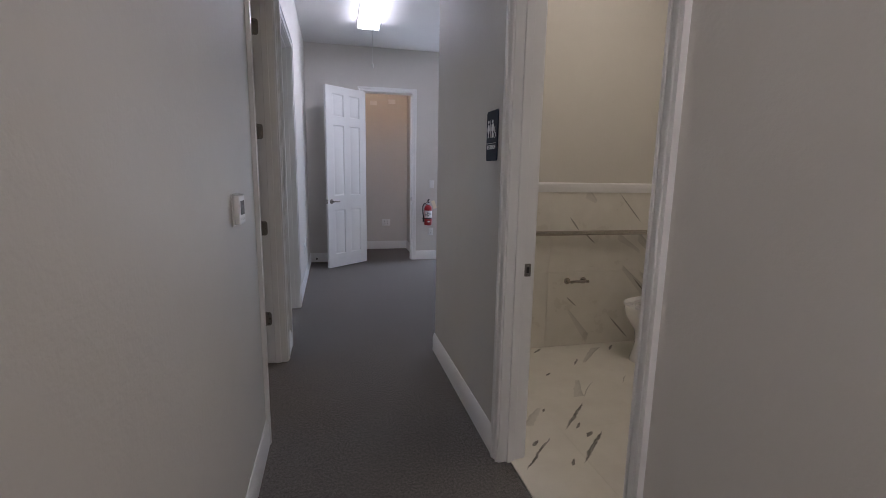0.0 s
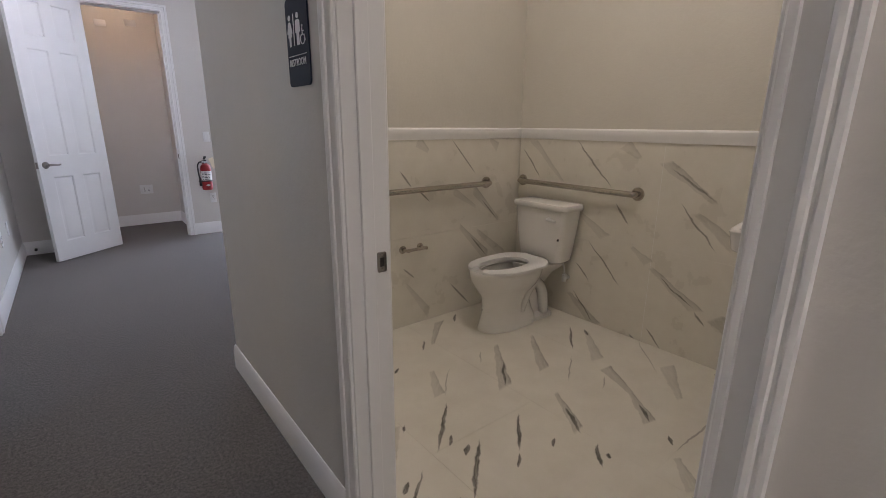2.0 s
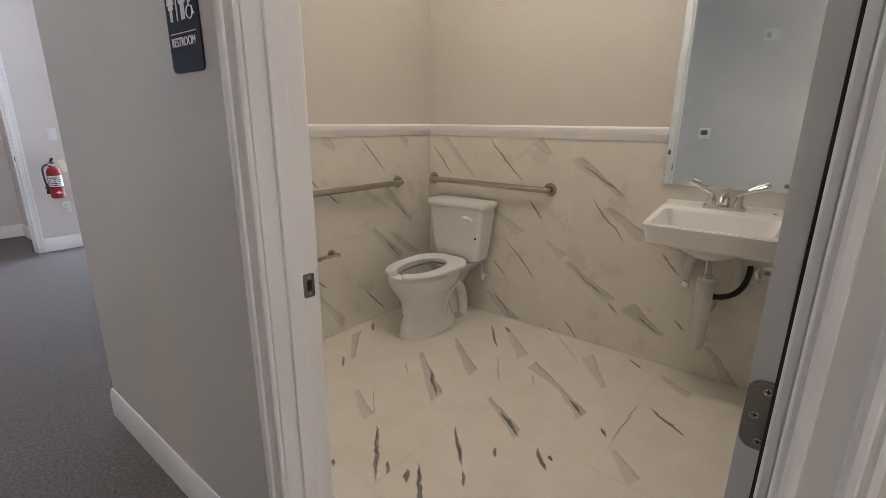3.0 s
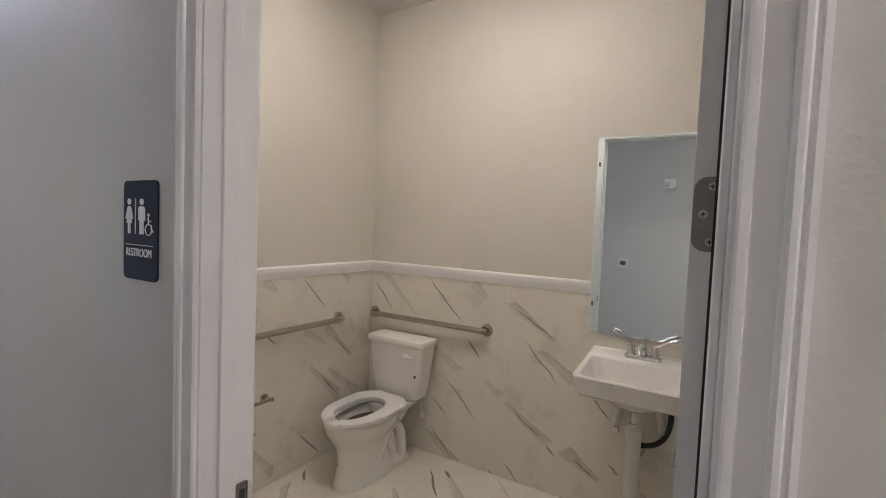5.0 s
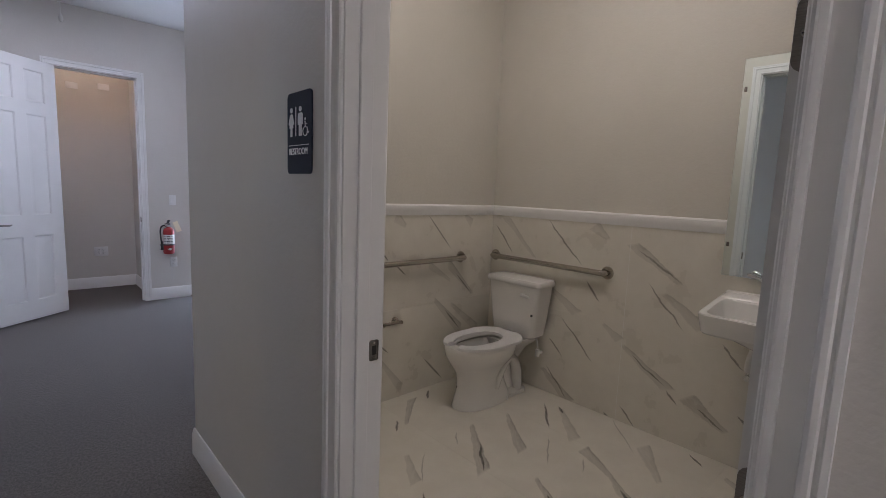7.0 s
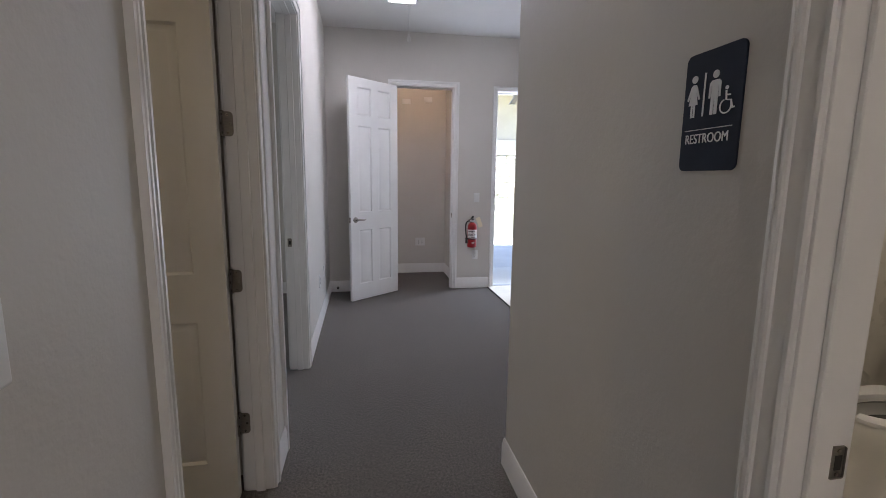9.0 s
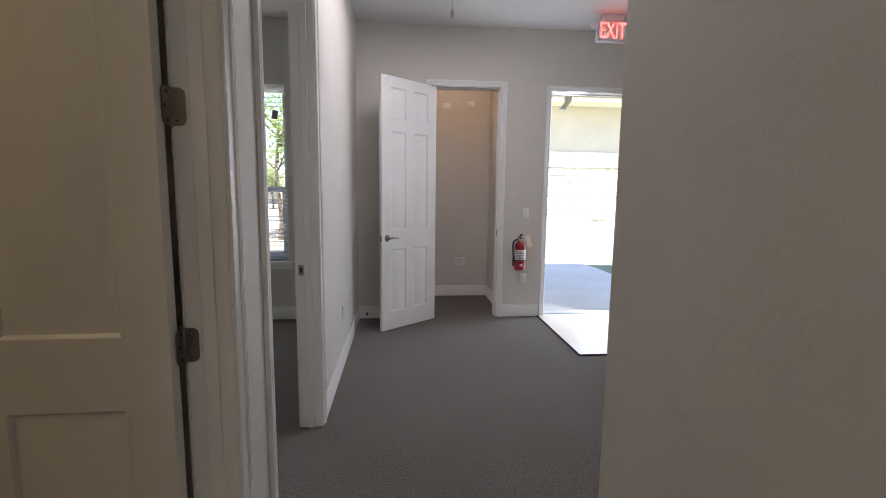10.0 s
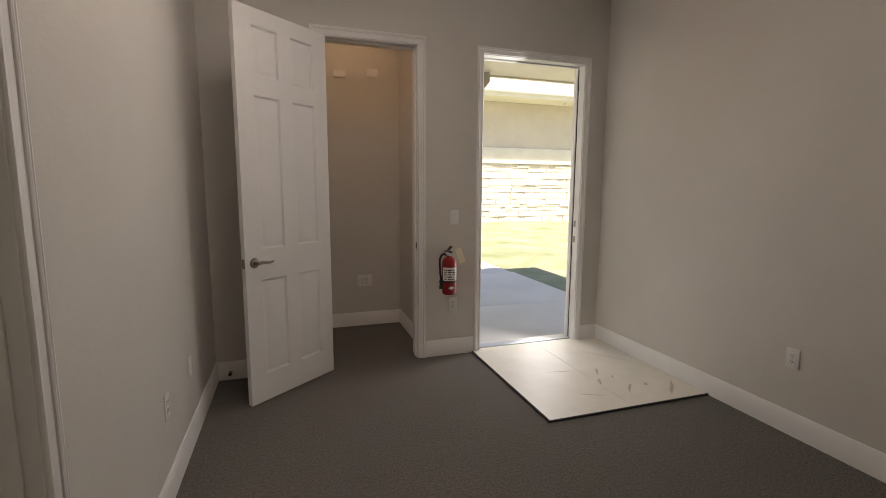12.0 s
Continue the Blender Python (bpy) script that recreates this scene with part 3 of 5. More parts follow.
def door_leaf(parent, w, h, t, lever_z=0.92, lever=True):
    """Six-panel slab: hinge edge on local x = 0, reaching +x, thickness from y = 0 to t."""
    e = 0.0125
    bm = bmesh.new()
    stile, mid = 0.115, 0.10
    cols = ((stile, w / 2 - mid / 2), (w / 2 + mid / 2, w - stile))
    box(bm, 0, e, 0.012, w, t - e, h)
    for y0, y1 in ((0, e), (t - e, t)):
        box(bm, 0, y0, 0.012, cols[0][0], y1, h)
        box(bm, cols[1][1], y0, 0.012, w, y1, h)
        box(bm, cols[0][1], y0, 0.012, cols[1][0], y1, h)
        zs = [0.012] + [z for r in PANEL_ROWS for z in r] + [h]
        for c0, c1 in cols:
            for k in range(0, len(zs), 2):
                box(bm, c0, y0, zs[k], c1, y1, zs[k + 1])
    leaf = part("leaf", bm, DOORP, parent, "white six-panel moulded door leaf")
    for c0, c1 in cols:
        for z0, z1 in PANEL_ROWS:
            for s in (0, 1):
                pm = bmesh.new()

                def ring(i, d):
                    y = d if s == 0 else t - d
                    return [(c0 + i, y, z0 + i), (c1 - i, y, z0 + i), (c1 - i, y, z1 - i), (c0 + i, y, z1 - i)]
                loft(pm, [ring(0.0, e - 0.0005), ring(0.0, 0.0010), ring(0.005, 0.0040), ring(0.009, e - 0.0015), ring(0.012, e - 0.001), ring(0.034, 0.0026), ring(0.037, 0.0020)])
                part("panel", pm, DOORP, leaf)
    if lever:
        for s in (0, 1):
            y0, sg = (0, -1) if s == 0 else (t, 1)
            bm = bmesh.new()
            x = w - 0.062
            pr = ((0.0, 0.0), (0.031, 0.0), (0.032, 0.004), (0.029, 0.009), (0.017, 0.012), (0.012, 0.016), (0.011, 0.040), (0.0, 0.042))
            loft(bm, [[(x + max(r, 1e-4) * math.cos(a), y0 + sg * d, lever_z + max(r, 1e-4) * math.sin(a)) for a in (2 * math.pi * k / 20 for k in range(20))] for r, d in pr])
            ob = part("lever_handle", bm, NICKEL, leaf, "satin nickel lever handle")
            bm = bmesh.new()
            yy = y0 + sg * 0.044
            tube(bm, [(x + 0.006, yy, lever_z), (x - 0.02, yy, lever_z + 0.003), (x - 0.05, yy + sg * 0.003, lever_z + 0.002), (x - 0.085, yy, lever_z - 0.003), (x - 0.108, yy - sg * 0.004, lever_z + 0.002), (x - 0.116, yy - sg * 0.006, lever_z + 0.004)], [0.011, 0.0105, 0.009, 0.0075, 0.0065, 0.004], 10)
            part("lever", bm, NICKEL, leaf)
        part("latch_plate", boxed(w, t / 2 - 0.0125, lever_z - 0.029, w + 0.0015, t / 2 + 0.0125, lever_z + 0.029), NICKEL, leaf)
    return leaf


HINGE_Z = (0.325, 0.955, 1.585, 2.22)
# restroom doorway: leaf swung in, standing square to the wall
door = thing("door_1", pose(0, 0, 0), "open white six-panel restroom door with satin nickel hinges", "door", kind="structure")
jambs(door, "y", RX, RX + 0.126, *DR, DOOR_H, RX + 0.040, RX + 0.078)
casing(door, "y", RX, -1, *DR, DOOR_H)
# near-black strip paints the shadow line between door edge and jamb
part("gasket", boxed(RX + 0.0785, DR[0] + 0.019, 0.01, RX + 0.0865, DR[0] + 0.0324, DOOR_H - 0.03), DARKGAP, door, "dark strip painted as the shade in the door gap")
casing(door, "y", RX + 0.126, 1, *DR, DOOR_H)
PINR = (RX + 0.134, DR[0] + 0.016)
leaf = door_leaf(door, 0.895, DOOR_H - 0.021, 0.044)
leaf.matrix_basis = pose(PINR[0] + 0.001, PINR[1] - 0.002, 0, 0, 0, 0)
for z in HINGE_Z:
    hinge(door, z, PINR, ((0, 1), (-1, 0), "leaf"), ((-1, 0), (0, 1), "leaf"))
strike(door, pose(RX + 0.101, DR[1] - 0.018, 0.928))

# side room doorway: leaf swung in, square to the wall, seen from its hinge side
door = thing("door_2", pose(0, 0, 0), "open white six-panel door leading into a dim side room", "door", kind="structure")
jambs(door, "y", LX - LT, LX, *D1, DOOR_H, LX - LT + 0.046, LX - LT + 0.084)
casing(door, "y", LX, 1, *D1, DOOR_H)
casing(door, "y", LX - LT, -1, *D1, DOOR_H)
PINL = (LX - LT - 0.008, D1[1] - 0.018)
leaf = door_leaf(door, 0.90, DOOR_H - 0.021, 0.044)
leaf.matrix_basis = pose(PINL[0] - 0.004, PINL[1] - 0.024, 0, 0, 0, 181.5)
for z in HINGE_Z:
    hinge(door, z, PINL, ((0, -1), (1, 0), "leaf"), ((1, 0), (0, -1), "leaf"))

# office doorway, its leaf swung out of sight against the office wall
door = thing("door_3", pose(0, 0, 0), "white cased doorway into the office", "door", kind="structure")
jambs(door, "y", LX - LT, LX, *D2, DOOR_H, LX - LT + 0.046, LX - LT + 0.084)
casing(door, "y", LX, 1, *D2, DOOR_H)
casing(door, "y", LX - LT, -1, *D2, DOOR_H)
strike(door, pose(LX - LT + 0.024, D2[1] - 0.018, 0.93))

# closet doorway with its leaf folded back towards the corner
door = thing("door_4", pose(0, 0, 0), "open white six-panel closet door with a satin nickel lever", "door", kind="structure")
jambs(door, "x", EY, EY + 0.15, *DC, DOOR_H + 0.022, EY + 0.040, EY + 0.078)
casing(door, "x", EY, -1, *DC, DOOR_H + 0.022)
leaf = door_leaf(door, 0.705, DOOR_H - 0.012, 0.035)
leaf.matrix_basis = pose(0.468, 6.905, 0, 0, 0, 220.2)
strike(door, pose(DC[1] - 0.018, EY + 0.020, 0.93, 0, 0, -90))

# exit doorway
door = thing("door_5", pose(0, 0, 0), "open exit doorway with white frame and aluminium threshold", "door", kind="structure")
jambs(door, "x", EY, EY + 0.15, *DE, DOOR_H + 0.008, EY + 0.085, EY + 0.12)
casing(door, "x", EY, -1, *DE, DOOR_H + 0.008, w=0.65)
part("threshold", boxed(DE[0] + 0.018, EY + 0.05, 0.0, DE[1] - 0.018, EY + 0.165, 0.013, bevel=0.005), ALUM, door, "ribbed aluminium threshold")
part("weatherstrip", boxed(DE[1] - 0.0225, EY + 0.079, 0.016, DE[1] - 0.018, EY + 0.084, DOOR_H - 0.03), RUBBER, door)
for z in (0.28, 1.22, 2.16):
    bm = bmesh.new()
    tube(bm, [(DE[0] + 0.022, EY + 0.156, z - 0.05), (DE[0] + 0.022, EY + 0.156, z + 0.05)], 0.008, 10)
    part("hinge_knuckle", bm, NICKEL, door)
for z in (0.93, 1.07):
    part("strike_plate", boxed(DE[1] - 0.0205, EY + 0.040, z - 0.028, DE[1] - 0.0175, EY + 0.066, z + 0.028, bevel=0.001), NICKEL, door)

# ---- restroom tiling ----
def floor_tiles():
    base = solid("floor_restroom", boxed(RX + 0.06, -0.1, -0.004, BX, BY - 0.008, 0.002), GROUT, "polished white marble-look floor tiles with grey strokes", "floor", "structure")
    for i, (x0, x1) in enumerate(zip((RX + 0.06, 1.17, 1.78, 2.39), (1.17, 1.78, 2.39, BX - 0.01))):
        ys = [-0.1, 0.30, 1.515, 2.73, BY - 0.018] if i % 2 == 0 else [-0.1, 0.905, 1.515 if i == 3 else 2.12, BY - 0.018]
        for y0, y1 in zip(ys, ys[1:]):
            part("tile", boxed(x0 + 0.0003, y0 + 0.0003, 0.0025, x1 - 0.0003, y1 - 0.0003, 0.008, bevel=0.0003, seg=1), MARBLE_F, base)


def wall_tiles():
    e = tagged(new("wainscot_east"), "glossy marble-look wall tiles with diagonal grey veins", "wall tile", "", "structure")
    n = tagged(new("wainscot_north"), "glossy marble-look wall tiles with diagonal grey veins", "wall tile", "", "structure")
    for z0, z1 in ((0.009, 0.606), (0.606, 1.213)):
        ys = (-0.1, 0.92, 2.137, BY - 0.018)
        for y0, y1 in zip(ys, ys[1:]):
            part("tile", boxed(BX - 0.010, y0 + 0.001, z0 + 0.0003, BX, y1 - 0.001, z1 - 0.0003, bevel=0.0002, seg=1), MARBLE_E, e)
        for y in ys[1:-1]:
            part("grout_line", boxed(BX - 0.0098, y - 0.001, z0 + 0.001, BX - 0.002, y + 0.001, z1 - 0.001), GROUT_W, e, "pale grout line")
        xs = (RX + 0.126, 1.60, BX - 0.0105)
        for x0, x1 in zip(xs, xs[1:]):
            part("tile", boxed(x0 + 0.0006, BY - 0.018, z0 + 0.0006, x1 - 0.0006, BY - 0.008, z1 - 0.0006, bevel=0.0002, seg=1), MARBLE_N, n)
    prof = ((0.0, 0.0), (0.016, 0.0), (0.018, 0.012), (0.022, 0.03), (0.024, 0.050), (0.022, 0.062), (0.014, 0.070), (0.0, 0.072))
    for nm, a, b, s in (("chair_rail", (BX, -0.1), (BX, 1.030), (-1, 0)), ("chair_rail", (BX, 1.647), (BX, BY - 0.008), (-1, 0)), ("chair_rail", (RX + 0.126, BY - 0.008), (BX, BY - 0.008), (0, -1))):
        bm = bmesh.new()
        loft(bm, [[Vector((p[0] + s[0] * d, p[1] + s[1] * d, 1.213 + z)) for d, z in prof] for p in (a, b)])
        solid(nm, bm, TRIM, "white moulded chair rail above marble tile", "trim", "structure")


floor_tiles()
wall_tiles()

# entry tiles inside the exit
ent = solid("floor_entry", boxed(1.645, 5.700, -0.004, VX - 0.014, EY + 0.03, 0.003), GROUT, "white marble-look entry tiles at the exit", "floor", "structure")
for x0, x1 in ((1.652, 2.26), (2.26, VX - 0.015)):
    for y0, y1 in ((5.707, EY + 0.028),):
        part("tile", boxed(x0 + 0.0008, y0, 0.0035, x1 - 0.0008, y1, 0.010, bevel=0.0006, seg=1), MARBLE_V, ent)
for q in ((1.638, 5.693, 0.001, VX - 0.014, 5.707, 0.013), (1.638, 5.707, 0.001, 1.652, EY - 0.018, 0.013)):
    solid("floor_edge_strip", boxed(*q, bevel=0.003), DARKGAP, "dark metal floor edge strip beside the tiles", "trim", "structure")

# ---- lamps ----
def hall_light(x, y, lit, turn=0):
    t = thing("ceiling_light", pose(x, y, CEILING_Z, 0, 0, turn), "white fluorescent wraparound ceiling light, lit, added where unseen", "ceiling light", "wraparound ceiling lights")
    bm = bmesh.new()
    box(bm, -0.13, -0.61, -0.02, 0.13, 0.61, 0.0, bevel=0.004)
    part("housing", bm, PLAST, t)
    bm = bmesh.new()
    prof = [(-0.122, -0.021), (-0.118, -0.05), (-0.095, -0.072), (0.095, -0.072), (0.118, -0.05), (0.122, -0.021)]
    loft(bm, [[(x, y, z) for x, z in prof] for y in (-0.595, 0.595)])
    part("diffuser", bm, lit, t, "glowing prismatic diffuser")
    for y0, y1 in ((-0.61, -0.596), (0.596, 0.61)):
        part("end_cap", boxed(-0.13, y0, -0.078, 0.13, y1, -0.02, bevel=0.003), PLAST, t)


def rest_light():
    t = thing("ceiling_light", pose(1.80, 2.08, CEILING_Z), "white rectangular restroom ceiling light, lit", "ceiling light")
    part("housing", boxed(-0.15, -0.61, -0.02, 0.15, 0.61, 0.0, bevel=0.004), PLAST, t)
    bm = bmesh.new()
    prof = [(-0.14, -0.021), (-0.135, -0.055), (-0.11, -0.07), (0.11, -0.07), (0.135, -0.055), (0.14, -0.021)]
    loft(bm, [[(x, y, z) for x, z in prof] for y in (-0.595, 0.595)])
    part("diffuser", bm, REST_GLOW, t, "glowing warm diffuser")


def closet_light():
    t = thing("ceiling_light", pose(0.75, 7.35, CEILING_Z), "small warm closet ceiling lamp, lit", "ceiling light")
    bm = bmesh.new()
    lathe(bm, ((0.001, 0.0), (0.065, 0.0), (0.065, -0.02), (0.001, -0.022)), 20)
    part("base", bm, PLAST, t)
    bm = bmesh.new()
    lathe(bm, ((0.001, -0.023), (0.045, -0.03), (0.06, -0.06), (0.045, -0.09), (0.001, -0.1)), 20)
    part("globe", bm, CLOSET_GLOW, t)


hall_light(0.467, 5.285, HALL_GLOW)
# added out of view behind the camera to brighten the corridor
hall_light(0.21, -0.75, SOUTH_GLOW)
# added out of view to give the side room's door leaf a warm tone
hall_light(-2.2, 2.3, SIDE_GLOW, 90)
rest_light()
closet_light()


# ---- restroom fixtures ----
def egg(cx, a, b, z, n=40, p=2.25):
    """Egg ring, blunt behind and longer in front."""
    out = []
    for k in range(n):
        t = 2 * math.pi * k / n
        c, s = math.cos(t), math.sin(t)
        x = math.copysign(abs(c) ** (2 / p), c) * a
        y = math.copysign(abs(s) ** (2 / p), s) * b
        if c < 0:
            x *= 0.86
        out.append((cx + x, y, z))
    return out


def rrect(x0, x1, hw, r, z, bow=0.0, n=5):
    """Rounded rectangle from x0 to x1, half width hw; bow pushes the front out."""
    pts = []
    for cx, cy, a0 in ((x1 - r, hw - r, 0), (x0 + r, hw - r, 90), (x0 + r, -hw + r, 180), (x1 - r, -hw + r, 270)):
        for k in range(n + 1):
            a = radians(a0 + 90 * k / n)
            x, y = cx + r * math.cos(a), cy + r * math.sin(a)
            if x > (x0 + x1) / 2:
                x += bow * (1 - (y / hw) ** 2)
            pts.append((x, y, z))
    return pts


BOWL_SHADE = mottled("bowl_shade_grey", (0.07, 0.065, 0.055), (0.10, 0.095, 0.08), 5.0, 0.12)


def toilet():
    t = thing("toilet", pose(BX - 0.012, 2.845, 0.008, 0, 0, 180), "white porcelain two-piece toilet with an open-front seat", "toilet")
    bm = bmesh.new()
    outer = [(0.0, 0.435, 0.262, 0.122), (0.012, 0.435, 0.263, 0.123), (0.035, 0.440, 0.250, 0.115), (0.10, 0.452, 0.222, 0.102), (0.17, 0.462, 0.206, 0.097), (0.23, 0.466, 0.212, 0.108), (0.285, 0.462, 0.254, 0.146), (0.335, 0.465, 0.280, 0.176), (0.385, 0.465, 0.289, 0.187), (0.402, 0.465, 0.288, 0.186), (0.410, 0.465, 0.282, 0.180)]
    inner = [(0.410, 0.475, 0.212, 0.112), (0.396, 0.475, 0.210, 0.110), (0.378, 0.475, 0.228, 0.130), (0.31, 0.46, 0.205, 0.118), (0.25, 0.43, 0.15, 0.088), (0.19, 0.40, 0.10, 0.060), (0.13, 0.39, 0.07, 0.046), (0.11, 0.39, 0.01, 0.01)]
    loft(bm, [egg(cx, a, b, z) for z, cx, a, b in outer + inner])
    part("bowl", bm, PORC, t, "glazed white porcelain bowl")
    # dark disc high in the bowl, its colour stands in for the shade inside
    bm = bmesh.new()
    loft(bm, [egg(0.463, 0.207, 0.119, 0.318), egg(0.463, 0.203, 0.116, 0.326), egg(0.463, 0.01, 0.01, 0.326)])
    part("water", bm, BOWL_SHADE, t, "dull grey disc painted as the shade inside the bowl")
    bm = bmesh.new()
    loft(bm, [rrect(0.09, 0.30, 0.105, 0.04, 0.0), rrect(0.09, 0.30, 0.103, 0.04, 0.022), rrect(0.12, 0.29, 0.060, 0.03, 0.045), rrect(0.14, 0.29, 0.046, 0.03, 0.10), rrect(0.14, 0.30, 0.042, 0.03, 0.22), rrect(0.07, 0.31, 0.070, 0.03, 0.31), rrect(0.025, 0.32, 0.115, 0.035, 0.355), rrect(0.02, 0.33, 0.125, 0.035, 0.385), rrect(0.022, 0.33, 0.122, 0.035, 0.39)])
    for s in (-1, 1):
        tube(bm, arc((0.42, s * 0.07, 0.10), (0.36, s * 0.085, 0.30), (0.27, s * 0.072, 0.275), 6) + arc((0.25, s * 0.07, 0.265), (0.16, s * 0.066, 0.20), (0.17, s * 0.064, 0.03), 6)[1:], 0.037, 14)
    part("trapway", bm, PORC, t)
    bm = bmesh.new()
    n, rings = 46, []
    for k in range(n + 1):
        a = radians(13 + 334 * k / n)
        o, i = Vector(egg(0.462, 0.298, 0.198, 0, 360)[int(math.degrees(a)) % 360]), Vector(egg(0.497, 0.205, 0.108, 0, 360)[int(math.degrees(a)) % 360])
        if math.cos(a) < -0.2:
            q = min(1.0, 1.0 / (0.62 * abs(math.cos(a)) + 0.78 * abs(math.sin(a))))
            o = Vector((0.462 - 0.262 * min(1.0, abs(math.cos(a)) * q * 1.12), math.copysign(0.198 * min(1.0, abs(math.sin(a)) * q * 1.12), o.y), 0))
        if k in (0, n):
            o = i + (o - i) * 0.86
        up = Vector((0, 0, 1))
        rings.append([i + up * 0.413, i + (o - i) * 0.02 + up * 0.430, i + (o - i) * 0.25 + up * 0.437, i + (o - i) * 0.75 + up * 0.436, i + (o - i) * 0.97 + up * 0.428, o + up * 0.421, o + up * 0.413])
    loft(bm, rings)
    part("seat", bm, PLAST, t, "white open-front plastic seat")
    for s in (-1, 1):
        bm = bmesh.new()
        tube(bm, [(0.215, s * 0.09, 0.422), (0.215, s * 0.05, 0.422)], 0.012, 12)
        part("seat_hinge", bm, PLAST, t)
    bm = bmesh.new()
    loft(bm, [rrect(0.05, 0.14, 0.125, 0.04, 0.384, 0.006), rrect(0.03, 0.165, 0.160, 0.045, 0.392, 0.01), rrect(0.022, 0.178, 0.178, 0.04, 0.41, 0.012), rrect(0.018, 0.185, 0.190, 0.035, 0.50, 0.014), rrect(0.014, 0.192, 0.212, 0.03, 0.70, 0.016), rrect(0.014, 0.194, 0.216, 0.03, 0.758, 0.016)])
    part("tank", bm, PORC, t)
    bm = bmesh.new()
    loft(bm, [rrect(0.008, 0.204, 0.226, 0.03, 0.758, 0.016), rrect(0.006, 0.208, 0.230, 0.03, 0.764, 0.017), rrect(0.006, 0.208, 0.230, 0.03, 0.785, 0.017), rrect(0.010, 0.203, 0.225, 0.03, 0.796, 0.016), rrect(0.03, 0.18, 0.205, 0.03, 0.801, 0.012)])
    part("tank_lid", bm, PORC, t)
    bm = bmesh.new()
    tube(bm, [(0.20, 0.10, 0.70), (0.222, 0.10, 0.70)], 0.013, 14)
    tube(bm, [(0.225, 0.10, 0.70), (0.228, 0.13, 0.699), (0.226, 0.165, 0.694)], [0.013, 0.012, 0.009], 8)
    part("flush_lever", bm, PLAST, t, "white flush lever")
    part("maker_mark", boxed(0.188, 0.170, 0.563, 0.2005, 0.177, 0.577), BLACKP, t, "small dark printed mark")
    part("maker_mark", boxed(0.64, -0.028, 0.128, 0.6675, -0.017, 0.143), BLACKP, t)
    for s in (-1, 1):
        bm = bmesh.new()
        lathe(bm, ((0.001, 0.03), (0.008, 0.028), (0.013, 0.018), (0.014, 0.0)), 12, (0.32, s * 0.1, 0.0))
        part("bolt_cap", bm, PLAST, t)
    bm = bmesh.new()
    tube(bm, [(0.0, 0.14, 0.27), (0.05, 0.14, 0.27)], 0.012, 10)
    tube(bm, [(0.05, 0.14, 0.25), (0.05, 0.14, 0.30)], 0.016, 10)
    part("stop_valve", bm, PLAST, t)
    bm = bmesh.new()
    tube(bm, arc((0.05, 0.14, 0.30), (0.05, 0.14, 0.35), (0.08, 0.13, 0.41), 8), 0.006, 8)
    part("supply_hose", bm, PLAST, t)


def grab_bar(a, b, out, label):
    """Steel bar between two wall flanges at a and b; out points off the wall."""
    a, b, o = Vector(a), Vector(b), Vector(out)
    t = thing("grab_bar", Matrix.Translation(a), label, "grab bar", "grab bars")
    L = b - a
    d = L.normalized()
    bm = bmesh.new()
    pts = [o * 0.008] + arc(o * 0.030, o * 0.052, o * 0.052 + d * 0.03, 5) + arc(L - d * 0.03 + o * 0.052, L + o * 0.052, L + o * 0.030, 5) + [L + o * 0.008]
    tube(bm, pts, 0.018, 18)
    part("bar", bm, STEEL, t)
    for p in (Vector((0, 0, 0)), L):
        bm = bmesh.new()
        tube(bm, [p, p + o * 0.006, p + o * 0.012, p + o * 0.014], [0.040, 0.040, 0.036, 0.02], 24)
        part("flange", bm, STEEL, t)


def paper_holder():
    t = thing("paper_holder", pose(1.76, BY - 0.018, 0.535), "brushed steel toilet paper holder, empty, on the marble wall", "paper holder")
    for x in (0.0, 0.135):
        bm = bmesh.new()
        tube(bm, [(x, 0, 0), (x, -0.006, 0), (x, -0.010, 0)], [0.025, 0.025, 0.018], 18)
        tube(bm, [(x, -0.008, 0), (x, -0.05, 0.004), (x, -0.075, 0.008)], [0.012, 0.010, 0.012], 12)
        part("post", bm, STEEL, t)
    bm = bmesh.new()
    tube(bm, [(-0.006, -0.066, 0.008), (0.141, -0.066, 0.008)], 0.010, 14)
    part("roller", bm, STEEL, t)


SINK_Y = 1.35


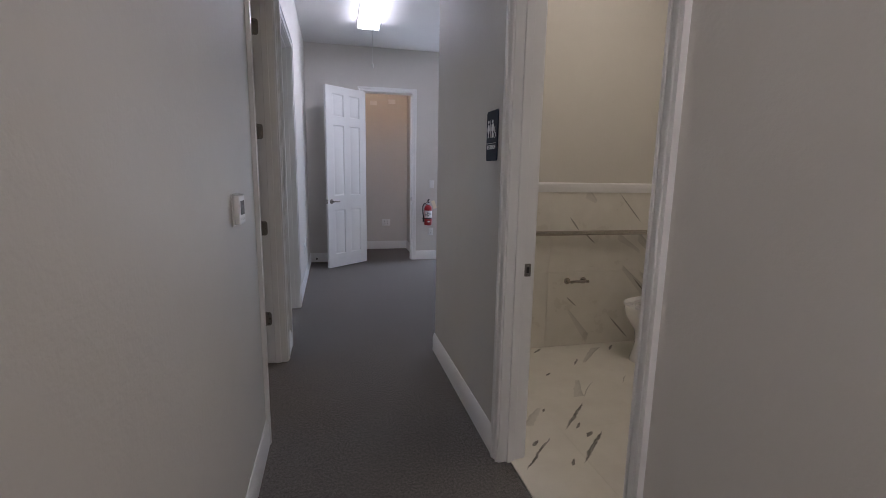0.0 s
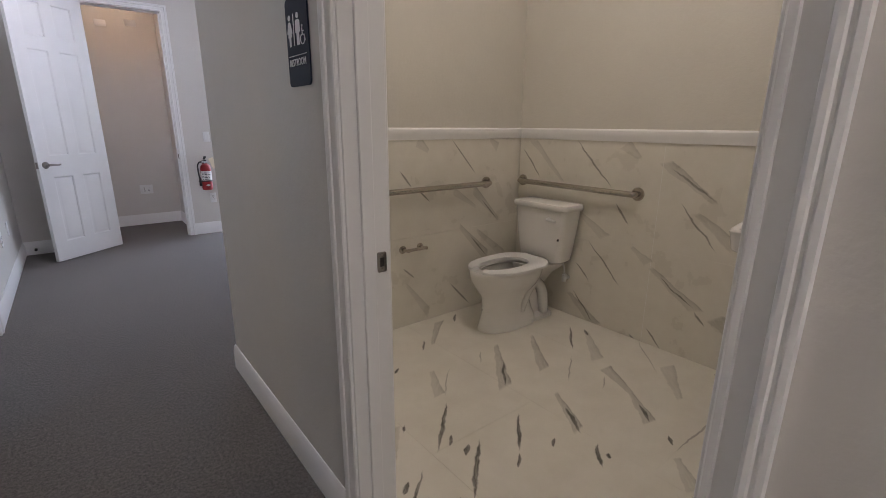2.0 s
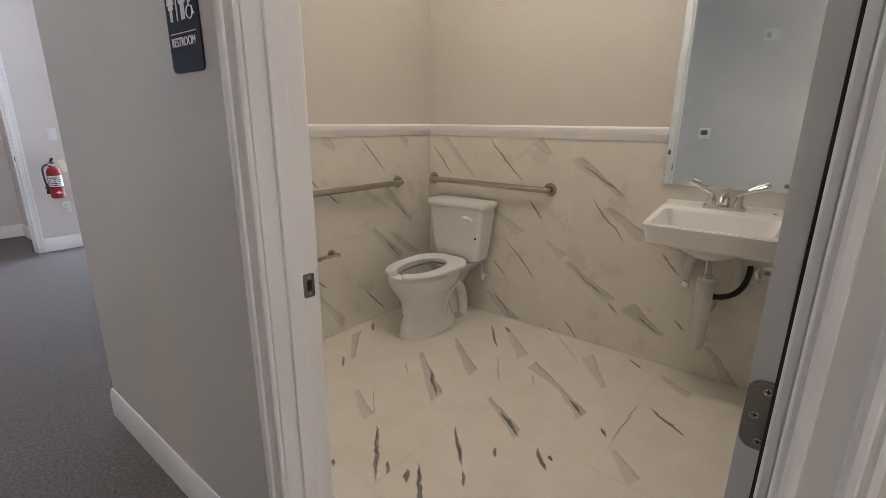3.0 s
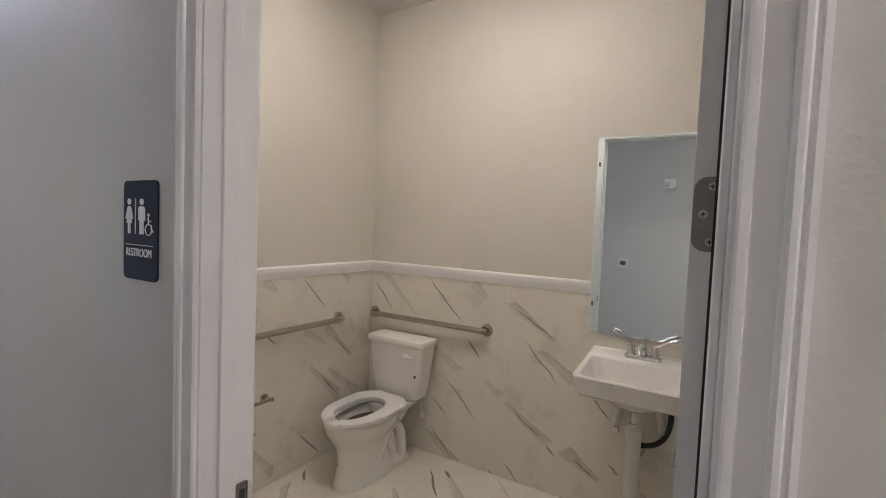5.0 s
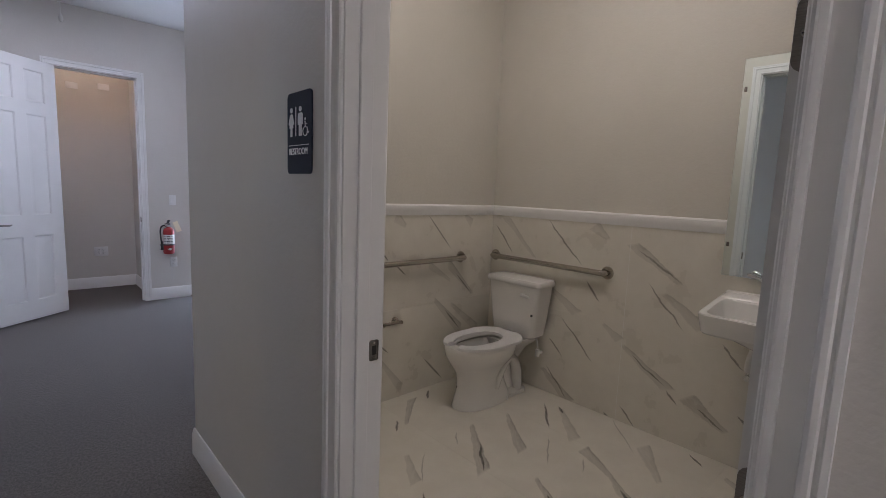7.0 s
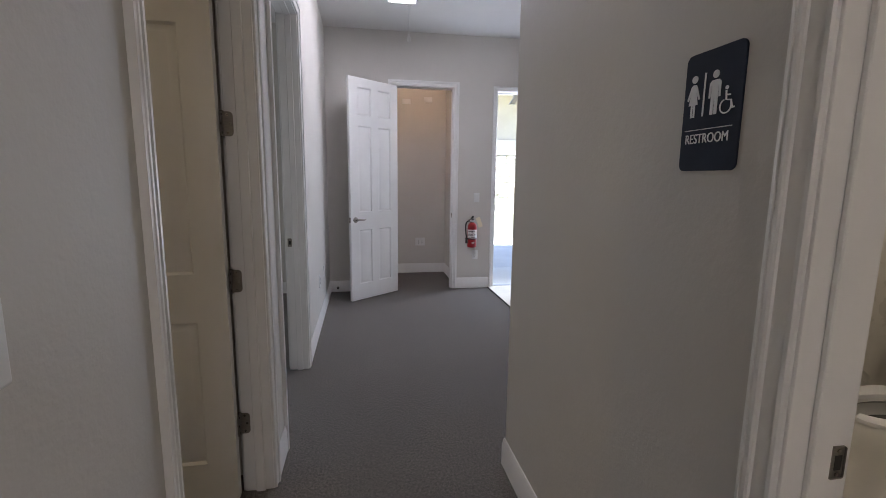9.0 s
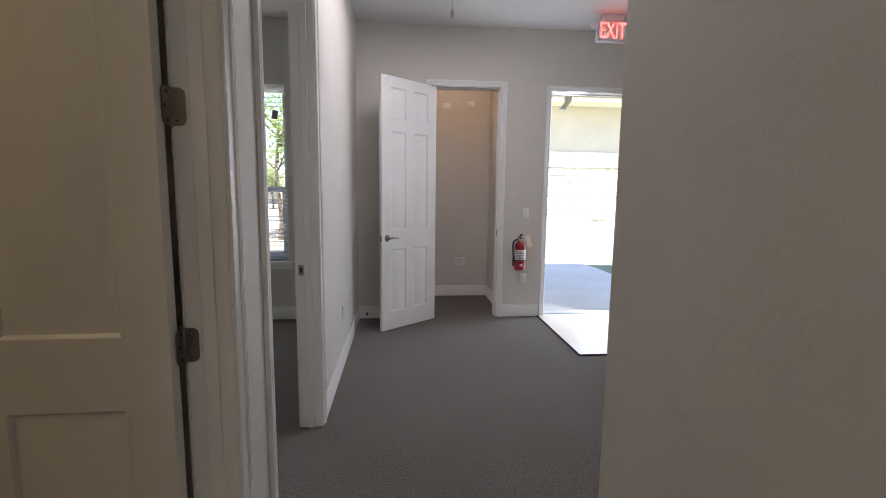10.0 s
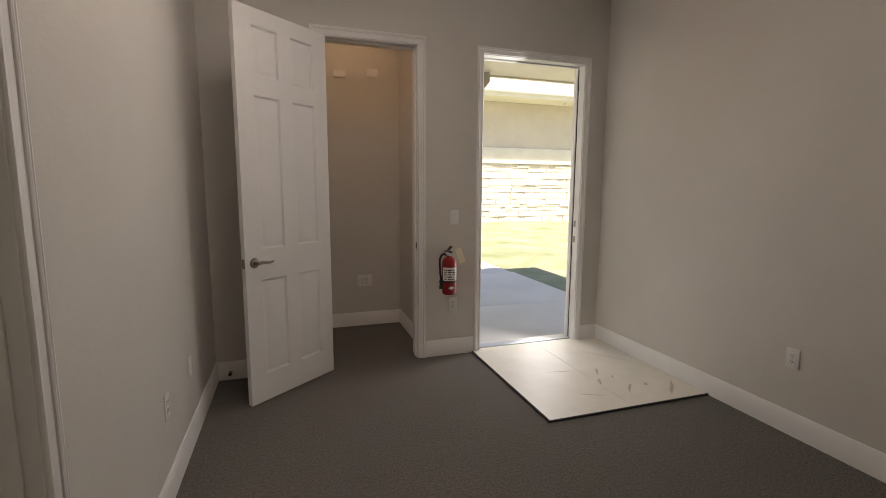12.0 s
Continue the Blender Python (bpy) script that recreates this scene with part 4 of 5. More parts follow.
def sink():
    t = thing("sink", pose(BX - 0.010, SINK_Y, 0, 0, 0, 180), "white porcelain wall-hung sink with exposed drain pipes", "sink")
    bm = bmesh.new()
    hw = 0.268
    loft(bm, [
        rrect(0.17, 0.29, 0.05, 0.04, 0.712), rrect(0.14, 0.32, 0.085, 0.06, 0.728), rrect(0.07, 0.36, 0.17, 0.08, 0.764), rrect(0.0, 0.388, 0.242, 0.03, 0.772), rrect(0.0, 0.398, 0.253, 0.03, 0.782, 0.004), rrect(0.0, 0.412, 0.264, 0.034, 0.850, 0.005), rrect(0.0, 0.414, hw, 0.034, 0.864, 0.005), rrect(0.0, 0.410, hw - 0.004, 0.032, 0.870, 0.005),
        rrect(0.112, 0.392, hw - 0.028, 0.045, 0.869, 0.005), rrect(0.118, 0.384, hw - 0.036, 0.045, 0.858, 0.005), rrect(0.130, 0.368, hw - 0.055, 0.05, 0.805, 0.004), rrect(0.15, 0.345, hw - 0.085, 0.06, 0.772, 0.002), rrect(0.20, 0.29, 0.05, 0.04, 0.762), rrect(0.235, 0.255, 0.012, 0.008, 0.760)])
    loft(bm, [rrect(0.0, 0.118, hw - 0.001, 0.02, 0.862), rrect(0.0, 0.114, hw - 0.002, 0.02, 0.866), rrect(0.0, 0.106, hw - 0.006, 0.02, 0.870), rrect(0.0, 0.098, hw - 0.010, 0.02, 0.873), rrect(0.004, 0.09, hw - 0.02, 0.02, 0.874)])
    loft(bm, [rrect(0.0, 0.022, hw - 0.004, 0.008, 0.872), rrect(0.0, 0.02, hw - 0.008, 0.008, 0.879), rrect(0.003, 0.016, hw - 0.012, 0.006, 0.882)])
    for v in bm.verts:   # the rim climbs towards the wall
        v.co.z += 0.05 * min(max((v.co.z - 0.78) / 0.085, 0.0), 1.0) * max(1.0 - v.co.x / 0.40, 0.0)
    part("basin", bm, PORC, t, "glazed white porcelain basin")
    bm = bmesh.new()
    lathe(bm, ((0.022, 0.769), (0.022, 0.7655), (0.001, 0.765)), 20, (0.245, 0, 0))
    part("drain", bm, CHROME, t)
    part("maker_mark", boxed(0.062, 0.195, 0.9155, 0.070, 0.215, 0.9166), BLACKP, t, "small dark printed mark")
    bm = bmesh.new()
    tube(bm, [(0.225, 0, 0.73), (0.225, 0, 0.60)], 0.016, 14)
    tube(bm, [(0.225, 0, 0.635), (0.225, 0, 0.60)], 0.023, 14)
    part("tailpiece", bm, CHROME, t, "chrome drain tailpiece")
    bm = bmesh.new()
    tube(bm, [(0.225, 0, 0.615), (0.225, 0, 0.605), (0.225, 0, 0.42), (0.225, 0, 0.36)] + arc((0.225, 0, 0.34), (0.225, 0, 0.265), (0.17, -0.01, 0.265), 6) + arc((0.16, -0.01, 0.265), (0.11, -0.02, 0.265), (0.11, -0.02, 0.32), 6) + arc((0.11, -0.02, 0.36), (0.11, -0.02, 0.42), (0.06, -0.02, 0.42), 6) + [(0.0, -0.02, 0.42)], [0.030, 0.038, 0.036] + [0.034] * 23, 18)
    part("trap", bm, PVC, t, "white insulated trap cover")
    bm = bmesh.new()
    tube(bm, [(0.02, -0.02, 0.42), (0.0, -0.02, 0.42)], [0.05, 0.055], 20)
    part("escutcheon", bm, CHROME, t)
    for y, nm in ((-0.11, 0), (0.11, 1)):
        bm = bmesh.new()
        tube(bm, [(0.0, y, 0.52), (0.05, y, 0.52)], 0.011, 10)
        tube(bm, [(0.05, y, 0.50), (0.05, y, 0.55)], 0.016, 10)
        tube(bm, [(0.05, y, 0.52), (0.085, y, 0.52)], [0.012, 0.016], 10)
        part("stop_valve", bm, CHROME, t)
    bm = bmesh.new()
    tube(bm, arc((0.06, 0.15, 0.66), (0.16, 0.16, 0.52), (0.19, 0.03, 0.52), 10), 0.013, 12)
    part("drain_hose", bm, RUBBER, t, "black rubber hose")
    bm = bmesh.new()
    tube(bm, arc((0.06, -0.11, 0.55), (0.07, -0.11, 0.66), (0.10, -0.05, 0.75), 8), 0.022, 12)
    part("supply_cover", bm, PVC, t)
    bm = bmesh.new()
    tube(bm, arc((0.06, 0.11, 0.55), (0.05, 0.12, 0.64), (0.08, 0.06, 0.75), 8), 0.020, 12)
    part("supply_cover", bm, PVC, t)


def faucet():
    t = thing("faucet", pose(BX - 0.010 - 0.058, SINK_Y, 0.915, 0, 0, 180) @ Matrix.Scale(1.1, 4), "chrome two-handle centerset faucet on the sink", "faucet")
    bm = bmesh.new()
    loft(bm, [rrect(-0.028, 0.028, 0.082, 0.026, 0.0), rrect(-0.028, 0.028, 0.082, 0.026, 0.012), rrect(-0.022, 0.022, 0.076, 0.02, 0.018)])
    part("base", bm, CHROME, t)
    bm = bmesh.new()
    tube(bm, [(-0.004, 0, 0.012), (0.0, 0, 0.04), (0.02, 0, 0.062), (0.06, 0, 0.066), (0.105, 0, 0.052), (0.112, 0, 0.040)], [0.021, 0.019, 0.016, 0.013, 0.012, 0.011], 14)
    part("spout", bm, CHROME, t)
    for s in (-1, 1):
        bm = bmesh.new()
        lathe(bm, ((0.021, 0.012), (0.020, 0.03), (0.015, 0.042), (0.016, 0.055), (0.012, 0.064), (0.001, 0.066)), 16, (0, s * 0.052, 0))
        tube(bm, [(0.0, s * 0.050, 0.060), (0.004, s * 0.075, 0.076), (0.008, s * 0.105, 0.092), (0.010, s * 0.140, 0.104), (0.010, s * 0.150, 0.104)], [0.010, 0.0065, 0.0085, 0.0105, 0.006], 12)
        part("handle", bm, CHROME, t)


def mirror():
    t = thing("mirror", pose(BX - 0.016, 1.338, 1.005, 0, 0, 1.4), "frameless rectangular wall mirror above the sink", "mirror")
    part("glass", boxed(-0.006, -0.305, 0.0, -0.001, 0.305, 1.065, bevel=0.0015, seg=1), MIRROR, t)
    for y, z in ((0.29, 0.16), (-0.29, 0.16), (0.29, 0.92), (-0.29, 0.92)):
        part("clip", boxed(-0.010, y - 0.006, z - 0.012, -0.004, y + 0.006, z + 0.012, bevel=0.002), NICKEL, t)


toilet()
grab_bar((BX - 0.010, 3.172, 0.913), (BX - 0.010, 2.266, 0.913), (-1, 0, 0), "brushed steel grab bar above the toilet tank")
grab_bar((1.405, BY - 0.018, 0.913), (2.470, BY - 0.018, 0.913), (0, -1, 0), "long brushed steel grab bar beside the toilet")
paper_holder()
sink()
faucet()
mirror()

vt = thing("ceiling_vent", pose(2.11, 2.735, CEILING_Z), "white square exhaust fan grille on the ceiling", "ceiling vent")
part("cover", boxed(-0.13, -0.13, -0.014, 0.13, 0.13, 0.0, bevel=0.004), PLAST, vt)
for k in range(9):
    part("slat", boxed(-0.11, -0.104 + k * 0.024, -0.0148, 0.11, -0.085 + k * 0.024, -0.014), PLAST, vt)


# ---- wall fittings ----
def text_mesh(body, size, depth):
    cu = bpy.data.curves.new("lettering", "FONT")
    cu.body, cu.size, cu.extrude, cu.align_x, cu.align_y = body, size, depth, "CENTER", "CENTER"
    ob = bpy.data.objects.new("lettering", cu)
    scene.collection.objects.link(ob)
    bpy.context.view_layer.update()
    me = bpy.data.meshes.new_from_object(ob.evaluated_get(bpy.context.evaluated_depsgraph_get()))
    bpy.data.objects.remove(ob)
    return me


def lettering(body, size, depth, material, parent, m, stretch=1.0):
    me = text_mesh(body, size, depth)
    me.materials.clear()
    me.materials.append(material)
    ob = new("lettering", me)
    ob.parent = parent
    ob.matrix_basis = m @ Matrix.Diagonal((stretch, 1, 1, 1))
    return ob


def restroom_sign():
    """Local x to the right of the sign, z up, facing -y."""
    t = thing("restroom_sign", pose(RX, 2.172, 1.519, 0, 0, -90), "dark navy plastic restroom sign with white pictograms and letters", "sign")
    bm = bmesh.new()
    loft(bm, [[(x, -d, y) for x, y, _ in ((p[1], p[0], 0) for p in rrect(-0.114, 0.114, 0.075, 0.014, 0))] for d in (0.0, 0.0035, 0.0045)])
    part("plate", bm, SIGNM, t)

    def flat(name, pts, d=0.0058):
        bm = bmesh.new()
        loft(bm, [[(x, -k, z) for x, z in pts] for k in (0.0042, d)])
        return part(name, bm, SIGNW, t)

    def disc(cx, cz, r, n=18):
        return [(cx + r * math.cos(2 * math.pi * k / n), cz + r * math.sin(2 * math.pi * k / n)) for k in range(n)]
    # left figure
    flat("pictogram", disc(-0.047, 0.083, 0.0085))
    flat("pictogram", [(-0.052, 0.071), (-0.042, 0.071), (-0.038, 0.066), (-0.028, 0.038), (-0.032, 0.036), (-0.040, 0.055), (-0.034, 0.026), (-0.041, 0.026), (-0.041, -0.002), (-0.0455, -0.002), (-0.0455, 0.026), (-0.0485, 0.026), (-0.0485, -0.002), (-0.053, -0.002), (-0.053, 0.026), (-0.060, 0.026), (-0.054, 0.055), (-0.062, 0.036), (-0.066, 0.038), (-0.056, 0.066)])
    flat("divider", [(-0.0185, -0.002), (-0.0150, -0.002), (-0.0150, 0.092), (-0.0185, 0.092)])
    # right figure
    flat("pictogram", disc(0.013, 0.083, 0.0085))
    flat("pictogram", [(0.004, 0.071), (0.022, 0.071), (0.028, 0.066), (0.029, 0.034), (0.0245, 0.034), (0.0235, 0.060), (0.0220, 0.060), (0.0220, -0.002), (0.0145, -0.002), (0.0138, 0.034), (0.0122, 0.034), (0.0115, -0.002), (0.004, -0.002), (0.004, 0.060), (0.0025, 0.060), (0.0015, 0.034), (-0.003, 0.034), (-0.002, 0.066)])
    # wheelchair mark
    flat("pictogram", disc(0.045, 0.049, 0.0042, 12))
    bm = bmesh.new()
    tube(bm, [(0.045 + 0.0145 * math.cos(radians(a)), -0.005, 0.011 + 0.0145 * math.sin(radians(a))) for a in range(110, 381, 18)], 0.0016, 6)
    tube(bm, [(0.044, -0.005, 0.043), (0.046, -0.005, 0.024), (0.058, -0.005, 0.022), (0.063, -0.005, 0.005), (0.068, -0.005, 0.007)], 0.0019, 6)
    tube(bm, [(0.046, -0.005, 0.034), (0.056, -0.005, 0.033)], 0.0016, 6)
    part("pictogram", bm, SIGNW, t)
    for ob in [c for c in t.children if not c.name.startswith("plate")]:
        ob.matrix_basis = pose(-0.003, 0, -0.0067) @ Matrix.Diagonal((0.94, 1, 0.87, 1))
    flat("rule", [(-0.064, -0.0345), (0.060, -0.0345), (0.060, -0.0328), (-0.064, -0.0328)])
    lettering("RESTROOM", 0.0265, 0.0008, SIGNW, t, pose(-0.004, -0.005, -0.0520, 90), 0.84)
    for k in range(11):
        for r in range(2):
            if (k * 7 + r * 3) % 5 < 3:
                bm = bmesh.new()
                lathe(bm, ((0.0012, 0.0), (0.0009, 0.0007), (0.0001, 0.0009)), 6)
                d = part("braille_dot", bm, SIGNM, t)
                d.matrix_basis = pose(-0.030 + k * 0.006, -0.0043, -0.092 + r * 0.006, 90)


def thermostat():
    t = thing("thermostat", pose(LX, 1.865, 1.205, 0, 0, 90), "white plastic wall thermostat with a dark display", "thermostat")
    part("back_plate", boxed(-0.056, -0.006, -0.056, 0.056, 0, 0.056, bevel=0.003), PLAST, t)
    part("body", boxed(-0.052, -0.026, -0.052, 0.052, -0.006, 0.052, bevel=0.006, seg=3), PLAST, t)
    part("display", boxed(-0.030, -0.0272, -0.018, 0.034, -0.0255, 0.032, bevel=0.0005, seg=1), mottled("lcd", (0.05, 0.06, 0.055), (0.08, 0.09, 0.08), 12.0, 0.2), t, "dark grey liquid crystal display")
    for k in range(3):
        part("button", boxed(-0.026 + k * 0.021, -0.028, -0.037, -0.012 + k * 0.021, -0.0255, -0.029, bevel=0.001), PLAST, t)


def outlet(m, label, group="wall outlets", wide=1):
    t = thing("wall_outlet", m, label, "outlet", group)
    part("cover_plate", boxed(-0.036 * wide, -0.006, -0.058, 0.036 * wide, 0, 0.058, bevel=0.003), PLAST, t)
    for k in range(wide):
        cx = (k - (wide - 1) / 2) * 0.046
        for s in (-1, 1):
            rc = part("receptacle", boxed(cx - 0.0165, -0.0085, s * 0.0195 - 0.014, cx + 0.0165, -0.0055, s * 0.0195 + 0.014, bevel=0.003), PLAST, t)
            for dx, w in ((-0.0065, 0.0013), (0.0065, 0.0013)):
                part("slot", boxed(cx + dx - w, -0.0092, s * 0.0195 - 0.002, cx + dx + w, -0.0083, s * 0.0195 + 0.007), BLACKP, rc)
            part("slot", boxed(cx - 0.002, -0.0092, s * 0.0195 - 0.010, cx + 0.002, -0.0083, s * 0.0195 - 0.006), BLACKP, rc)
        bm = bmesh.new()
        tube(bm, [(cx, -0.0055, 0), (cx, -0.0072, 0)], 0.003, 8)
        part("screw", bm, STEEL, t)
    return t


def light_switch():
    t = thing("light_switch", pose(1.478, EY, 1.15), "white rocker light switch above the extinguisher", "light switch")
    part("cover_plate", boxed(-0.036, -0.006, -0.058, 0.036, 0, 0.058, bevel=0.003), PLAST, t)
    bm = bmesh.new()
    loft(bm, [[(x, -y, z) for y, z in ((0.005, -0.033), (0.0075, -0.033), (0.0115, 0.033), (0.005, 0.033))] for x in (-0.0165, 0.0165)])
    part("rocker", bm, PLAST, t)


def extinguisher():
    t = thing("fire_extinguisher", pose(1.410, EY - 0.080, 0.540), "red fire extinguisher with a white label hung on the wall", "fire extinguisher")
    bm = bmesh.new()
    lathe(bm, ((0.001, 0.0), (0.050, 0.0), (0.056, 0.008), (0.058, 0.02), (0.058, 0.245), (0.054, 0.272), (0.042, 0.292), (0.022, 0.302), (0.019, 0.315), (0.001, 0.316)), 28)
    part("cylinder", bm, REDP, t, "glossy red steel cylinder")
    for z0, z1, mt, nm in ((0.115, 0.222, PAPER, "label_sheet"), (0.100, 0.114, BLACKP, "label_band")):
        bm = bmesh.new()
        n = 20
        a0, a1 = radians(195), radians(345)
        loft(bm, [[(0.0588 * math.cos(a0 + (a1 - a0) * k / n), 0.0588 * math.sin(a0 + (a1 - a0) * k / n), z) for k in range(n + 1)] for z in (z0, z1)], close=False)
        lb = part(nm, bm, mt, t, "white printed instruction label" if mt is PAPER else "")
        if mt is PAPER:
            for r in range(5):
                for k in range(3):
                    c0 = radians(222 + 34 * k)
                    bm = bmesh.new()
                    w = radians(9 + 4 * ((r + k) % 3))
                    loft(bm, [[(0.0594 * math.cos(c0 + w * q), 0.0594 * math.sin(c0 + w * q), z) for q in (-1, -0.3, 0.3, 1)] for z in (0.125 + r * 0.018, 0.131 + r * 0.018 + 0.003 * (k % 2))], close=False)
                    part("print_bar", bm, BLACKP, lb)
    bm = bmesh.new()
    loft(bm, [[(0.0592 * math.cos(radians(270 + w * q / 4)), 0.0592 * math.sin(radians(270 + w * q / 4)), z) for q in range(-4, 5)] for w, z in ((1, 0.044), (26, 0.058), (1, 0.072))], close=False)
    part("emblem", bm, PAPER, t)
    bm = bmesh.new()
    lathe(bm, ((0.020, 0.312), (0.020, 0.335), (0.014, 0.345), (0.001, 0.348)), 16)
    tube(bm, [(-0.04, 0, 0.327), (0.03, 0, 0.327)], 0.010, 10)
    part("valve", bm, ALUM, t)
    bm = bmesh.new()
    box(bm, -0.013, -0.048, 0.338, 0.013, 0.03, 0.349, bevel=0.003)
    part("carry_handle", bm, BLACKP, t)
    bm = bmesh.new()
    loft(bm, [[(x, y, z + h) for x, h in ((-0.012, 0), (0.012, 0), (0.012, 0.008), (-0.012, 0.008))] for y, z in ((0.02, 0.352), (-0.01, 0.366), (-0.042, 0.384))])
    part("squeeze_lever", bm, BLACKP, t)
    bm = bmesh.new()
    tube(bm, [(0.0, -0.018, 0.325), (0.0, -0.028, 0.325)], 0.016, 16)
    part("pressure_gauge", bm, ALUM, t)
    bm = bmesh.new()
    tube(bm, arc((-0.035, -0.01, 0.328), (-0.085, -0.012, 0.33), (-0.084, -0.014, 0.25), 8) + [(-0.080, -0.016, 0.17), (-0.073, -0.018, 0.13)], 0.008, 10)
    part("hose", bm, RUBBER, t, "black rubber hose")
    bm = bmesh.new()
    tube(bm, [(-0.073, -0.018, 0.15), (-0.072, -0.018, 0.09), (-0.072, -0.018, 0.05)], [0.010, 0.013, 0.016], 12)
    part("nozzle", bm, RUBBER, t)
    part("hose_clip", boxed(-0.09, -0.028, 0.10, -0.052, -0.008, 0.115, bevel=0.003), RUBBER, t)
    bm = bmesh.new()
    box(bm, -0.002, -0.0006, -0.125, 0.052, 0.0006, 0.0, bevel=0.0002, seg=1)
    tg = part("tag", bm, TAGM, t, "cream inspection tag")
    tg.matrix_basis = pose(0.036, -0.040, 0.362, 0, -20, 4)
    part("wall_hook", boxed(-0.02, 0.05, 0.30, 0.02, 0.080, 0.345, bevel=0.003), STEEL, t)


def exit_sign():
    t = thing("exit_sign", pose(2.135, 6.51, 2.805), "white illuminated exit sign with red letters and lamp heads", "exit sign")
    part("case", boxed(-0.150, -0.025, 0.0, 0.150, 0.025, 0.190, bevel=0.008, seg=3), PLAST, t)
    part("canopy", boxed(-0.10, -0.035, 0.190, 0.10, 0.035, CEILING_Z - 2.805, bevel=0.004), PLAST, t)
    lettering("EXIT", 0.205, 0.0012, EXIT_GLOW, t, pose(0, -0.0265, 0.095, 90), 0.62)
    for s in (-1, 1):
        bm = bmesh.new()
        tube(bm, [(s * 0.148, 0, 0.14), (s * 0.17, 0, 0.14)], 0.012, 10)
        tube(bm, [(s * 0.19, 0.025, 0.14), (s * 0.19, 0.0, 0.14), (s * 0.19, -0.030, 0.138)], [0.018, 0.030, 0.034], 18)
        part("lamp_head", bm, PLAST, t)


def strobe():
    t = thing("alarm_strobe", pose(LX, 1.42, 2.12, 0, 0, 90), "white fire alarm horn strobe on the corridor wall", "fire alarm")
    part("body", boxed(-0.06, -0.035, -0.055, 0.06, 0, 0.055, bevel=0.008, seg=3), PLAST, t)
    bm = bmesh.new()
    tube(bm, [(0.028, -0.03, 0), (0.028, -0.05, 0), (0.028, -0.06, 0)], [0.026, 0.026, 0.015], 18)
    part("lens", bm, ALUM, t)


def pull_cord():
    t = thing("pull_cord", pose(0.405, 4.62, 2.285), "thin hanging ceiling pull cord with a small knob", "pull cord")
    bm = bmesh.new()
    tube(bm, [(0, 0, CEILING_Z - 2.285), (0.0015, 0, 0.4), (0, 0, 0.02)], 0.0022, 6)
    part("cord", bm, PVC, t)
    bm = bmesh.new()
    lathe(bm, ((0.001, 0.0), (0.010, 0.006), (0.012, 0.03), (0.006, 0.045), (0.002, 0.055)), 12)
    part("knob", bm, PVC, t)


restroom_sign()
thermostat()
light_switch()
extinguisher()
exit_sign()
strobe()
pull_cord()
outlet(pose(1.472, EY, 0.43), "white duplex wall outlet below the extinguisher")
outlet(pose(LX, 5.645, 0.428, 0, 0, 90), "white duplex wall outlet near the baseboard")
outlet(pose(VX, 5.195, 0.442, 0, 0, -90), "white duplex wall outlet above the lobby baseboard")
outlet(pose(-1.852, EY, 0.455), "white duplex wall outlet beneath the office window")
outlet(pose(0.90, CB, 0.46), "white double wall outlet inside the closet", wide=2)
for y in (6.13,):
    t = thing("blank_plate", pose(LX, y, 0.428, 0, 0, 90), "white blank cover plate near the corner", "cover plate")
    part("cover_plate", boxed(-0.036, -0.006, -0.058, 0.036, 0, 0.058, bevel=0.003), PLAST, t)
for x, z in ((0.70, 2.437), (1.005, 2.470)):
    t = thing("blank_plate", pose(x, CB, z), "white blank cover plate high on the closet wall", "cover plate", "closet cover plates")
    part("cover_plate", boxed(-0.058, -0.008, -0.036, 0.058, 0, 0.036, bevel=0.003), PLAST, t)
t = thing("door_bumper", pose(-0.231, EY - 0.014, 0.055), "small dark door bumper on the baseboard", "door bumper")
bm = bmesh.new()
tube(bm, [(0, 0, 0), (0, -0.006, 0), (0, -0.03, 0)], [0.014, 0.010, 0.008], 12)
part("post", bm, NICKEL, t)
bm = bmesh.new()
tube(bm, [(0, -0.03, 0), (0, -0.042, 0), (0, -0.046, 0)], [0.012, 0.012, 0.008], 12)
part("tip", bm, RUBBER, t)


# ---- office windows ----
VINYL = mottled("white_vinyl", (0.74, 0.75, 0.76), (0.79, 0.80, 0.81), 4.0, 0.35)
SLATM = mottled("blind_slat", (0.74, 0.74, 0.73), (0.80, 0.80, 0.79), 6.0, 0.45)
_tr = SLATM.node_tree.nodes.new("ShaderNodeBsdfTranslucent")
_tr.inputs["Color"].default_value = (0.95, 0.96, 0.97, 1)
_mx = SLATM.node_tree.nodes.new("ShaderNodeMixShader")
_mx.inputs[0].default_value = 0.85
link(SLATM.node_tree, SLATM.node_tree.nodes["Principled BSDF"].outputs[0], _mx.inputs[1])
link(SLATM.node_tree, _tr.outputs[0], _mx.inputs[2])
link(SLATM.node_tree, _mx.outputs[0], SLATM.node_tree.nodes["Material Output"].inputs[0])


def window(name, x0, x1, z0, z1):
    w = thing(name, pose(x0, EY, z0), "white vinyl single-hung office window", "window", kind="structure")
    W, H = x1 - x0, z1 - z0
    f = 0.045
